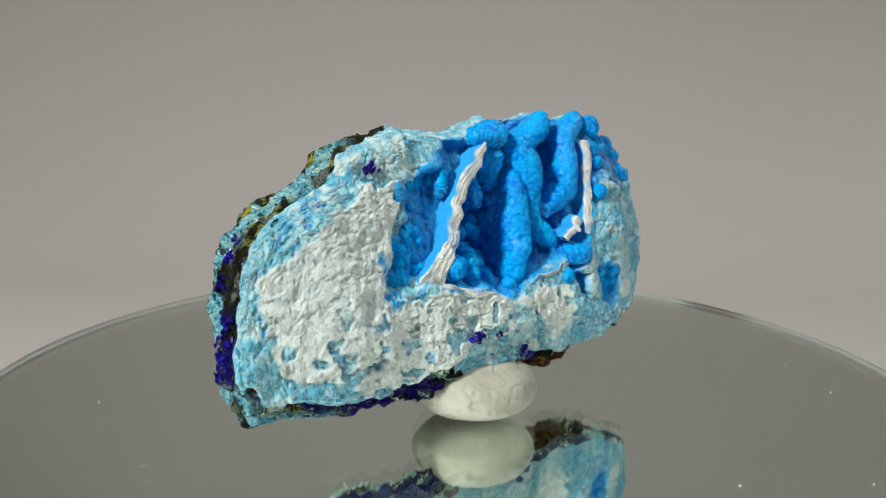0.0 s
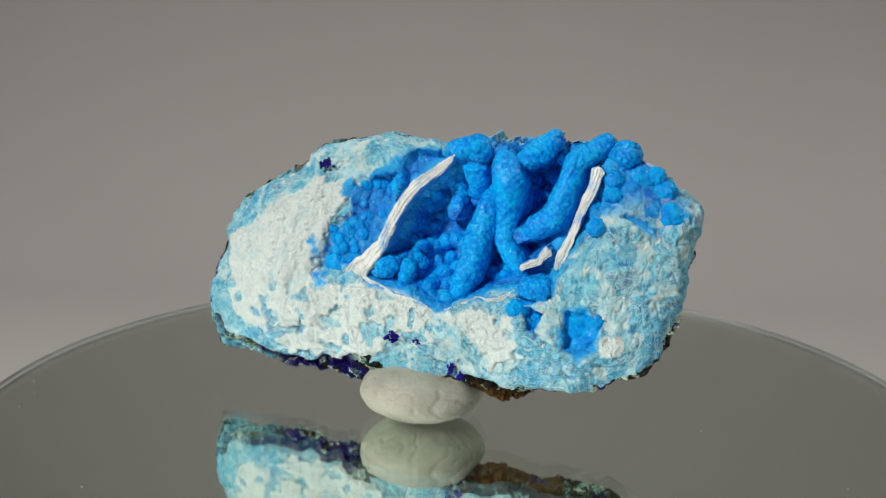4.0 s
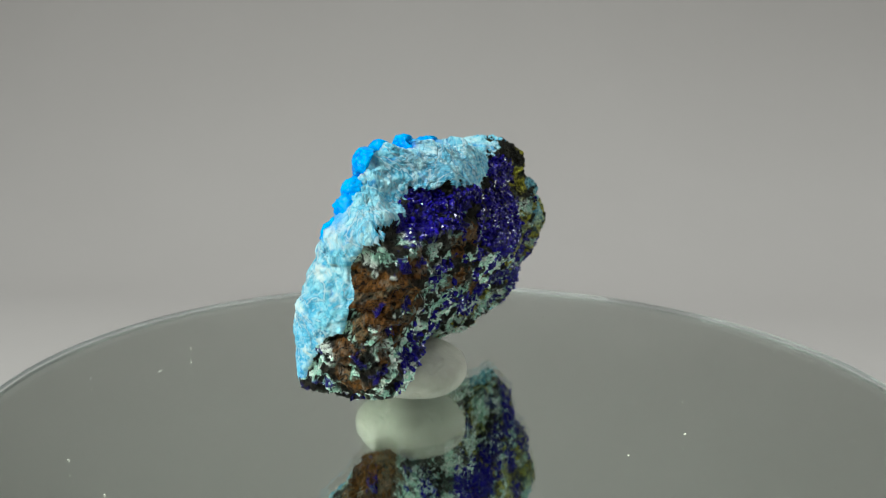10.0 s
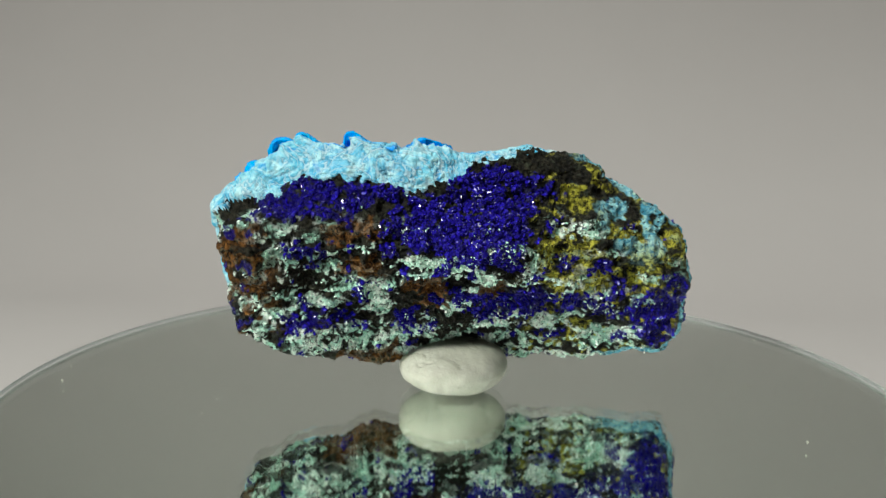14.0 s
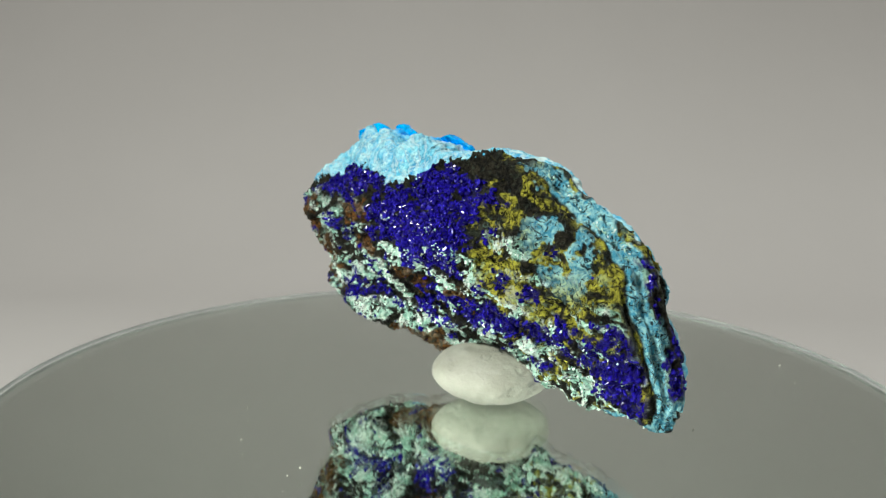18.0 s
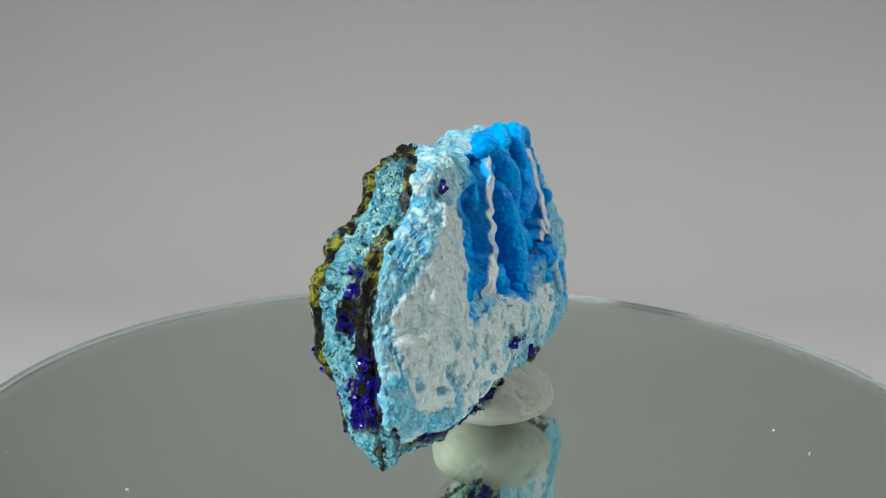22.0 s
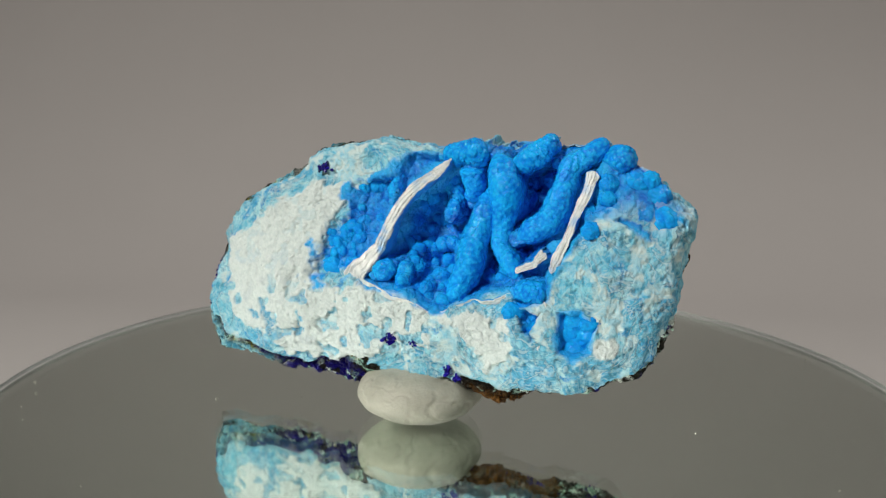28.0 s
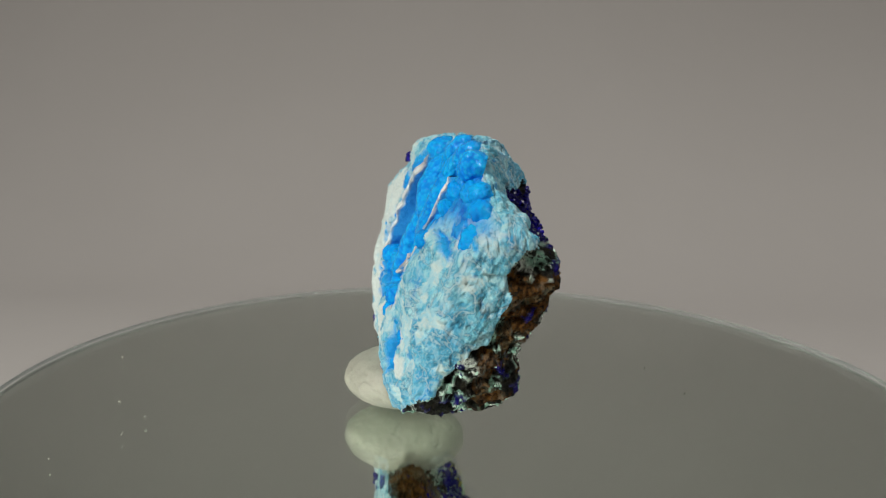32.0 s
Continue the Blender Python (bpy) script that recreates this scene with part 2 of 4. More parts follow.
def fbm(p, scale, octaves, seed, gain=0.5):
    total, amp, norm = 0.0, 1.0, 0.0
    for k in range(octaves):
        total = total + amp * value_noise(p * scale + 17.3 * k, seed + k)
        norm += amp
        amp *= gain
        scale *= 2.03
    return total / norm


def cells(p, scale, seed):
    """Distance to the nearest cell point, to the second, and a number of the nearest cell."""
    q = p * scale
    i = np.floor(q).astype(np.int64)
    f1, f2, tag = np.full(len(q), 9.0), np.full(len(q), 9.0), np.zeros(len(q))
    for dx in (-1, 0, 1):
        for dy in (-1, 0, 1):
            for dz in (-1, 0, 1):
                c = i + (dx, dy, dz)
                d = np.zeros(len(q))
                for k in range(3):
                    d += (c[:, k] + hashed(c[:, 0], c[:, 1], c[:, 2], seed + k) - q[:, k]) ** 2
                d = np.sqrt(d)
                near = d < f1
                f2 = np.where(near, f1, np.minimum(f2, d))
                tag = np.where(near, hashed(c[:, 0], c[:, 1], c[:, 2], seed + 7), tag)
                f1 = np.where(near, d, f1)
    return f1, f2, tag


def step(x, lo, hi):
    t = np.clip((x - lo) / (hi - lo), 0, 1)
    return t * t * (3 - 2 * t)


def inside(x, y, poly):
    """Signed distance to a polygon, positive inside."""
    best, odd = np.full(len(x), 1e9), np.zeros(len(x), bool)
    for (ax, ay), (bx, by) in zip(poly, poly[1:] + poly[:1]):
        ex, ey = bx - ax, by - ay
        k = np.clip(((x - ax) * ex + (y - ay) * ey) / (ex * ex + ey * ey + 1e-12), 0, 1)
        best = np.minimum(best, (x - ax - k * ex) ** 2 + (y - ay - k * ey) ** 2)
        if ay != by:
            cross = (ay > y) != (by > y)
            odd ^= cross & (x < ax + (y - ay) / (by - ay) * ex)
    return np.where(odd, 1, -1) * np.sqrt(best)


def along(x, y, line):
    """Distance to a broken line."""
    best = np.full(len(x), 1e9)
    for (ax, ay), (bx, by) in zip(line, line[1:]):
        ex, ey = bx - ax, by - ay
        k = np.clip(((x - ax) * ex + (y - ay) * ey) / (ex * ex + ey * ey + 1e-12), 0, 1)
        best = np.minimum(best, (x - ax - k * ex) ** 2 + (y - ay - k * ey) ** 2)
    return np.sqrt(best)


# ---- helpers for things ----
def mesh_from(name, verts, faces, mat, smooth=True):
    me = bpy.data.meshes.new(name)
    me.from_pydata(verts if isinstance(verts, list) else verts.tolist(), [], faces if isinstance(faces, list) else faces.tolist())
    me.materials.append(mat)
    me.polygons.foreach_set("use_smooth", np.full(len(me.polygons), smooth))
    me.update()
    return me


def fast_mesh(name, verts, tris, mat, masks=(), smooth=True):
    """A mesh of quads or triangles straight from arrays, with named masks on its vertices."""
    me = bpy.data.meshes.new(name)
    n = tris.shape[1]
    me.vertices.add(len(verts))
    me.vertices.foreach_set("co", verts.astype(np.float32).ravel())
    me.loops.add(tris.size)
    me.loops.foreach_set("vertex_index", tris.astype(np.int32).ravel())
    me.polygons.add(len(tris))
    me.polygons.foreach_set("loop_start", np.arange(0, tris.size, n, dtype=np.int32))
    for key, values in masks:
        a = me.attributes.new(key, "FLOAT", "POINT")
        a.data.foreach_set("value", values.astype(np.float32))
    me.materials.append(mat)
    me.update(calc_edges=True)
    me.polygons.foreach_set("use_smooth", np.full(len(tris), smooth))
    return me


def part(name, me, parent, label=""):
    ob = new(name, me)
    ob.parent = parent
    return tagged(ob, label)


# the slab's own axes: u along it, v out of its blue face, z up
TILT = radians(42.0)
CU, SU = math.cos(TILT), math.sin(TILT)


def world_of(u, v, z):
    return np.stack([(u * CU + v * SU) * S, (u * SU - v * CU) * S, z * S], -1)


def crystal():
    """A six-sided blade with slanted ends."""
    v = [(math.cos(k * math.pi / 3) * 0.45, math.sin(k * math.pi / 3) * 0.75, z) for z in (-0.7, 0.7) for k in range(6)]
    v += [(0.1, 0.1, -1.1), (-0.1, -0.15, 1.15)]
    f = []
    for k in range(6):
        j = (k + 1) % 6
        f += [(k, j, j + 6), (k, j + 6, k + 6), (j, k, 12), (k + 6, j + 6, 13)]
    return np.array(v), np.array(f)


# ---- the room: table, backdrop, walls ----
def box(name, x0, x1, y0, y1, z0, z1, mat):
    v = [(x, y, z) for z in (z0, z1) for y in (y0, y1) for x in (x0, x1)]
    f = [(0, 2, 3, 1), (4, 5, 7, 6), (0, 1, 5, 4), (2, 6, 7, 3), (0, 4, 6, 2), (1, 3, 7, 5)]
    return new(name, mesh_from(name, v, f, mat, False))


TABLE_Z = DISC_Z * S - 0.045


def sweep():
    """A sheet of paper that rises from the table in one curve behind the turntable."""
    rows = [(-0.25, 0.0)]
    rows += [(0.22 + 0.16 * math.sin(a), 0.16 - 0.16 * math.cos(a)) for a in np.linspace(0, math.pi / 2, 24)]
    rows += [(0.38 + 0.0, z) for z in np.linspace(0.2, 0.6, 5)]
    xs = np.linspace(-0.7, 0.7, 29)
    verts, faces = [], []
    for k, (y, z) in enumerate(rows):
        for x in xs:
            verts.append((x, y, TABLE_Z + 0.001 + z))
    n = len(xs)
    for k in range(len(rows) - 1):
        for i in range(n - 1):
            a = k * n + i
            faces.append((a, a + 1, a + n + 1, a + n))
    ob = new("backdrop", mesh_from("backdrop", verts, faces, PAPER))
    m = ob.modifiers.new("thickness", "SOLIDIFY")
    m.thickness, m.offset = 0.0008, -1
    return tagged(ob, "plain pale grey paper sweep behind the turntable", "backdrop", kind="structure")


def room():
    tagged(box("table", -0.8, 0.8, -0.5, 0.7, TABLE_Z - 0.03, TABLE_Z, WOOD), "brown table under the turntable", "table", kind="structure")
    lo, hi = TABLE_Z - 0.75, TABLE_Z + 1.75
    tagged(box("floor", -2, 2, -2, 2, lo - 0.1, lo, WALL), "plain room floor", "floor", kind="structure")
    tagged(box("ceiling", -2, 2, -2, 2, hi, hi + 0.1, WALL), "plain room ceiling", "ceiling", kind="structure")
    for name, a in (("wall_north", (-2, 2, 2, 2.1)), ("wall_south", (-2, 2, -2.1, -2)), ("wall_east", (2, 2.1, -2, 2)), ("wall_west", (-2.1, -2, -2, 2))):
        tagged(box(name, *a, lo, hi, WALL), "plain painted room wall", "wall", kind="structure")


def lathe(profile, n=160):
    """Verts and faces of a turned shape; profile: (radius, z) from the bottom middle to the top middle."""
    verts, faces = [], []
    for r, z in profile:
        for k in range(n):
            a = 2 * math.pi * k / n
            verts.append((r * math.cos(a), r * math.sin(a), z))
    for j in range(len(profile) - 1):
        for k in range(n):
            a, b = j * n + k, j * n + (k + 1) % n
            faces.append((a, b, b + n, a + n))
    return verts, faces


DISC_R = 0.538 * S
DISC_X, DISC_Y = 0.007, 0.022  # the disc turns a little off the axis of the stone
GLASS = 0.0022


def turntable():
    hub = new("mirror_turntable")
    tagged(hub, "round glass mirror turntable with a thin polished edge", "turntable")
    z = DISC_Z * S
    R, e = DISC_R, 0.0004
    v, f = lathe([(0.0001, z - GLASS), (R - e, z - GLASS), (R, z - GLASS + e), (R, z - e), (R - e, z), (0.0001, z)], 360)
    me = mesh_from("glass_disc", v, f, mirror_glass(), False)
    me.materials.append(EDGE)
    for poly in me.polygons:
        poly.material_index = 0 if abs(poly.normal.z) > 0.9 else 1
    glass = part("glass_disc", me, hub, "clear glass disc with a ground grey edge")
    glass.visible_shadow = False
    v, f = lathe([(0.0001, z - GLASS - 0.0012), (R - 0.0006, z - GLASS - 0.0012), (R - 0.0006, z - GLASS - 0.0001), (0.0001, z - GLASS - 0.0001)], 360)
    part("mirror_backing", mesh_from("mirror_backing", v, f, SILVER, False), hub, "silver mirror coating under the glass")
    v, f = lathe([(0.0001, 0.0), (0.045, 0.0), (0.047, 0.003), (0.047, 0.030), (0.042, 0.0345), (0.0001, 0.0345)], 120)
    base = tagged(new("turntable_base", mesh_from("turntable_base", v, f, BLACK, False)), "black round plastic base under the mirror disc", "turntable base")
    base.location = (0, 0, TABLE_Z + 0.0015)
    shaft_v, shaft_f = lathe([(0.0001, TABLE_Z + 0.034), (0.006, TABLE_Z + 0.034), (0.006, z - GLASS - 0.0012), (0.0001, z - GLASS - 0.0012)], 40)
    part("shaft", mesh_from("shaft", shaft_v, shaft_f, BLACK, False), hub)
    return hub


def dust():
    """Grains and a few short fibres that lie on the glass."""
    rng = np.random.default_rng(12)
    v0, f0 = crystal()
    verts, faces = [], []
    for k in range(46):
        a, r = rng.uniform(0, 2 * np.pi), DISC_R * math.sqrt(rng.uniform(0.05, 0.9))
        s = rng.uniform(0.00010, 0.00028)
        size = np.array((s, s, s * 0.6)) if k % 15 else np.array((s * 0.3, s * 4, s * 0.25))
        t = rng.uniform(0, np.pi)
        p = v0 * size
        p = np.stack([p[:, 0] * math.cos(t) - p[:, 1] * math.sin(t), p[:, 0] * math.sin(t) + p[:, 1] * math.cos(t), p[:, 2]], -1)
        verts.append(p + (r * math.cos(a), r * math.sin(a), DISC_Z * S + size[2] * 1.1))
        faces.append(f0 + k * len(v0))
    me = fast_mesh("dust", np.concatenate(verts), np.concatenate(faces), PUTTY, smooth=False)
    return tagged(new("dust", me), "pale dust grains and fibres lying on the mirror", "dust", kind="stuff")


# ---- the putty that holds the stone ----
def putty():
    nu, nv = 160, 90
    a = np.linspace(0, 2 * np.pi, nu, endpoint=False)[None, :]
    w = np.linspace(-np.pi / 2, np.pi / 2, nv)[:, None]
    cw, sw = np.abs(np.cos(w)) ** 0.85, np.sign(np.sin(w)) * np.abs(np.sin(w)) ** 0.95
    x, y, z = (0.070 * cw * np.cos(a)).ravel(), (0.064 * cw * np.sin(a)).ravel(), (0.0315 * sw + 0 * a).ravel()
    p = np.stack([x, y, z], -1)
    n = p / np.array([0.070, 0.064, 0.0315]) ** 2
    n /= np.linalg.norm(n, axis=1)[:, None] + 1e-9
    d = 0.0035 * fbm(p, 22, 2, 5) + 0.0012 * fbm(p, 90, 3, 9)
    crack = np.abs(fbm(p * np.array([1, 1, 0.4]), 34, 2, 12))
    d -= 0.0022 * (1 - step(crack, 0.0, 0.035))
    p = p + n * d[:, None]
    p[:, 2] = np.maximum(p[:, 2], -0.0285)
    v = world_of(0.656 * p[:, 0] + 0.755 * p[:, 1] - 0.013, 0.656 * p[:, 1] - 0.755 * p[:, 0] + 0.053, p[:, 2] + DISC_Z + 0.0287)
    idx = np.arange(nv * nu).reshape(nv, nu)
    r = np.roll(idx, -1, 1)
    quads = np.stack([idx[:-1], idx[1:], r[1:], r[:-1]], -1).reshape(-1, 4)
    me = fast_mesh("putty", v, quads, PUTTY)
    me.flip_normals()
    return tagged(new("putty_lump", me), "off-white kneaded putty lump pressed flat under the stone", "putty")


# ---- the stone ----
OUTLINE = [(.259, .047), (.262, .085), (.242, .104), (.226, .124), (.203, .138), (.192, .156), (.170, .158), (.151, .150), (.125, .151), (.113, .160), (.098, .153), (.074, .150), (.053, .148),
           (.044, .153), (.02, .150), (-.022, .142), (-.064, .145), (-.106, .149), (-.138, .144), (-.158, .136), (-.182, .112), (-.208, .100), (-.247, .080), (-.268, .054),
           (-.281, .022), (-.292, -.02), (-.295, -.05), (-.290, -.08), (-.276, -.103), (-.245, -.110), (-.20, -.111), (-.137, -.114), (-.088, -.118), (-.051, -.117), (.01, -.112),
           (.046, -.114), (.07, -.117), (.1, -.111), (.129, -.099), (.199, -.080), (.227, -.067), (.244, -.050), (.254, -.004)]
VUG = [(-0.093, 0.106), (-0.055, 0.118), (-0.045, 0.139), (-0.003, 0.14), (0.044, 0.155), (0.112, 0.16), (0.172, 0.163), (0.198, 0.157), (0.223, 0.13), (0.234, 0.108), (0.251, 0.097), (0.257, 0.078), (0.226, 0.062), (0.203, 0.071), (0.185, 0.083), (0.171, 0.083), (0.157, 0.056), (0.136, 0.021), (0.136, -0.001), (0.101, -0.008), (0.092, 0.006), (0.055, -0.01), (0.018, -0.025), (0.003, -0.026), (-0.021, -0.012), (-0.068, -0.007), (-0.098, 0.001), (-0.145, -0.007), (-0.148, 0.002), (-0.137, 0.031), (-0.129, 0.054), (-0.112, 0.071), (-0.11, 0.091)]
DEEP = [(0.004, 0.119), (0.039, 0.137), (0.098, 0.152), (0.133, 0.139), (0.139, 0.105), (0.128, 0.049), (0.1, 0.02), (0.055, -0.007), (0.009, -0.017), (-0.039, 0.002), (-0.057, 0.016), (-0.049, 0.044), (-0.03, 0.09)]
CHALK = [(-.266, .036), (-.239, .051), (-.21, .068), (-.179, .087), (-.138, .099), (-.099, .096), (-.112, .075), (-.126, .042), (-.132, .013), (-.133, -.007), (-.097, -.015), (-.077, -.003), (-.05, -.005), (-.015, -.015), (.009, -.029), (.01, -.055), (-.026, -.054), (-.049, -.067), (-.073, -.087), (-.085, -.097), (-.133, -.093), (-.182, -.085), (-.234, -.076), (-.257, -.063), (-.266, -.02)]
CHALK_B = [(.009, -.026), (.049, -.019), (.09, -.025), (.102, -.042), (.085, -.054), (.074, -.074), (.056, -.05), (.038, -.034)]
POCKET = [(0.142, -0.007), (0.167, -0.003), (0.185, -0.017), (0.18, -0.046), (0.161, -0.054), (0.143, -0.05)]
POCKET_B = [(0.098, -0.008), (0.13, -0.008), (0.123, -0.042), (0.105, -0.037)]
B_AZ = [
    [(.211, .116), (.192, .124), (.161, .122), (.141, .119), (.091, .113), (.063, .109), (.064, .095), (.087, .094), (.112, .083), (.124, .075), (.17, .074), (.215, .079), (.22, .097)],
    [(.017, .130), (.006, .136), (-.024, .130), (-.055, .130), (-.093, .117), (-.122, .101), (-.089, .082), (-.074, .039), (-.072, .01), (-.024, .022), (.023, .037), (.072, .05), (.089, .068), (.061, .095), (.021, .105)],
    [(.008, -.008), (-.048, -.019), (-.063, -.004), (-.151, -.023), (-.199, -.036), (-.253, .002), (-.284, -.004), (-.288, -.042), (-.278, -.1), (-.251, -.101), (-.211, -.056), (-.148, -.044), (-.083, -.041), (-.048, -.052), (-.01, -.048)],
    [(.184, .056), (.149, .051), (.138, .021), (.182, .032)], [(.15, -.024), (.107, -.035), (.103, -.058), (.144, -.044)], [(.073, -.033), (.031, -.043), (.031, -.074), (.065, -.061)]]
B_OCHRE = [
    [(-.087, .055), (-.118, .062), (-.173, .037), (-.218, -.005), (-.262, -.002), (-.258, -.031), (-.189, -.018), (-.127, -.011), (-.087, .008)],
    [(-.143, .067), (-.215, .066), (-.267, .056), (-.278, .011), (-.214, .01)], [(-.119, .105), (-.16, .096), (-.153, .072), (-.119, .078)]]
B_PALE = [
    [(.095, .039), (.048, .032), (-.03, .025), (-.049, .012), (.015, .011), (.069, .013)], [(.242, .006), (.203, .014), (.15, -.024), (.06, -.054), (.027, -.074), (.047, -.105), (.162, -.084), (.234, -.043)],
    [(.215, .045), (.15, .045), (.085, .03), (.08, -.03), (.20, -.015)], [(-.072, -.055), (-.151, -.053), (-.22, -.081), (-.25, -.115), (-.112, -.117), (-.051, -.085)], [(.197, .065), (.154, .06), (.165, .033), (.189, .039)], [(.255, .071), (.232, .075), (.212, .089), (.217, .069), (.251, .058)]]
B_TOPBAND = [(0.275, 0.075), (0.235, 0.098), (0.205, 0.124), (0.174, 0.118), (0.104, 0.113), (0.069, 0.109), (0.014, 0.112), (-0.005, 0.132), (-0.055, 0.141), (-0.081, 0.149), (-0.081, 0.186), (0.252, 0.183)]
B_TOPR = [(-0.133, 0.162), (-0.152, 0.149), (-0.178, 0.108), (-0.22, 0.086), (-0.228, 0.108), (-0.184, 0.138), (-0.159, 0.162)]
B_RUST = [
    [(.268, .051), (.251, .058), (.217, .069), (.207, .058), (.215, .015), (.26, .017)], [(.148, .065), (.113, .075), (.089, .074), (.096, .052), (.137, .048)], [(.124, .034), (.089, .039), (.081, .01), (.131, .014)],
    [(.059, .012), (.022, .012), (.0, -.039), (.036, -.038), (.057, -.014)], [(-.01, .001), (-.046, .001), (-.07, -.03), (-.032, -.03)], [(.15, -.090), (.06, -.085), (.06, -.12), (.14, -.12)]]
B_DARK = [(-0.074, 0.147), (-0.126, 0.149), (-0.137, 0.126), (-0.092, 0.12), (-0.055, 0.132)]
PATCHES = [(.191, -.04, .013), (.08, -.056, .014)]

# chalk walls: u, z, width
SEPTA = [
    ([(.012, .133, .008), (-.002, .119, .013), (-.028, .098, .015), (-.044, .075, .016), (-.052, .055, .016), (-.057, .038, .017), (-.070, .021, .022), (-.082, .009, .030), (-.090, -.006, .040)], .002, "tall bent white chalk wall"),
    ([(.165, .129, .019), (.161, .111, .014), (.151, .083, .011), (.142, .055, .011), (.136, .038, .015), (.133, .030, .012)], .003, "straight white chalk wall"),
    ([(.127, .046, .007), (.114, .036, .008), (.097, .028, .006)], .003, "short white chalk wall"),
    ([(.122, .050, .005), (.118, .042, .009), (.116, .034, .007)], .003, "short white chalk wall"),
    ([(.009, -.027, .006), (.035, -.019, .008), (.055, -.006, .006), (.078, -.007, .008), (.095, .005, .009)], .004, "ragged white chalk wall"),
    ([(-.086, .0, .014), (-.062, -.004, .009), (-.038, -.013, .008), (-.015, -.016, .007), (.009, -.027, .007)], .003, "low white chalk wall"),
    ([(.131, .002, .007), (.128, -.023, .008), (.126, -.046, .007)], .003, "low white chalk wall"),
]
# stalactites: u, z, sink, radius; and how lumpy
TUBES = [
    ([(.058, .105, .026, .0090), (.052, .080, .019, .0118), (.044, .046, .016, .0128), (.037, .010, .016, .0126), (.024, -.024, .020, .0105)], .32),
    ([(.058, .140, .010, .0096), (.066, .124, .012, .0140), (.072, .105, .013, .0155), (.074, .087, .016, .0130), (.072, .064, .020, .0090), (.073, .045, .022, .0079), (.088, .028, .020, .0090), (.096, .016, .016, .0079)], .22),
    ([(.117, .162, .006, .0062), (.112, .151, .008, .0096), (.099, .139, .011, .0102), (.085, .130, .016, .0096), (.078, .124, .020, .0068)], .55),
    ([(.171, .160, .004, .0090), (.162, .147, .006, .0096), (.140, .130, .008, .0102), (.133, .106, .010, .0113), (.126, .078, .012, .0140), (.108, .065, .015, .0113), (.088, .055, .018, .0085)], .16),
    ([(.187, .154, .006, .0098), (.187, .142, .009, .0140), (.179, .130, .011, .0118)], .25),
    ([(-.002, .136, .010, .0073), (.017, .139, .008, .0102), (.034, .140, .008, .0147), (.045, .149, .006, .0102)], .5),
    ([(.032, .126, .016, .0124), (.033, .104, .030, .0102), (.031, .086, .040, .0079)], .3),
    ([(.098, .007, .006, .0085), (.115, .009, .003, .0105), (.131, .010, .005, .0090)], .2),
    ([(-.049, .116, .010, .0045), (-.050, .102, .010, .0062), (-.053, .086, .012, .0045)], .4),
    ([(-.063, .007, .006, .0068), (-.053, .013, .008, .0102), (-.043, .020, .014, .0068)], .2),
    ([(-.028, .024, .016, .0051), (-.029, .007, .014, .0079), (-.033, -.007, .012, .0056)], .5),
    ([(.002, .109, .036, .0068), (.012, .088, .040, .0079), (.009, .068, .036, .0068)], .5),
]
# nodules that stand alone: u, z, radius, lift
BLOBS = [(.236, .082, .013, .000), (.204, .113, .0124, -.003), (.225, .104, .0110, -.004), (.218, .120, .0079, -.003), (.179, .115, .0085, .002), (.180, .102, .0068, .002), (.160, .086, .009, .004), (.168, .072, .0068, .004), (.112, .111, .0068, .006), (.119, .131, .0051, .006),
         (.097, -.013, .009, .004), (.116, -.017, .0079, .004), (-.116, .007, .0113, .002), (-.106, .049, .0062, .003), (-.099, .055, .0056, .003), (-.091, .051, .0062, .003), (-.087, .043, .0056, .003), (-.113, .036, .0062, .003),
         (-.108, .028, .0056, .003), (-.116, .025, .0051, .003), (-.073, .097, .0068, .001), (-.090, .097, .0068, .001), (.165, -.014, .014, .006), (.158, -.030, .012, .004), (.172, -.033, .012, .004), (.160, -.045, .010, .003), (.176, -.018, .010, .004), (.112, -.032, .008, .004),
         (-.014, .030, .0068, .010), (-.004, .036, .0062, .010), (.008, .038, .0068, .010), (.018, .034, .0062, .010), (-.020, .018, .0068, .009), (.002, .004, .0075, .010), (.012, .010, .0062, .009), (-.006, -.004, .0068, .008), (.018, -.012, .0062, .008)]
# clusters of small nodules: u, z, spread, count
CLUSTERS = [(-.105, .036, .010, 16), (-.012, .016, .014, 22), (-.012, .062, .014, 10), (.075, .02, .008, 5), (.058, .02, .008, 6), (.008, -.004, .008, 6), (.162, -.026, .010, 8), (.118, -.022, .008, 7), (-.06, .095, .012, 3), (-.085, .07, .010, 4), (-.035, .03, .012, 5), (.03, .10, .012, 5)]
# deep blue crystals on the pale face: u, z, size
SPOTS = [(-.137, .116, .008), (-.037, -.056, .009), (-.009, -.057, .006), (.061, -.049, .0055), (.030, -.084, .007), (.040, -.091, .0065)]



def front_v(z):
    return np.interp(z, [-.13, -.09, -.05, .01, .07, .12, .165], [.070, .082, .084, .076, .06, .042, .014])


def back_v(z):
    return np.interp(z, [-.13, -.10, -.07, -.04, -.01, .045, .075, .115, .165], [.055, .035, .016, .002, -.027, -.061, -.056, -.045, -.028])


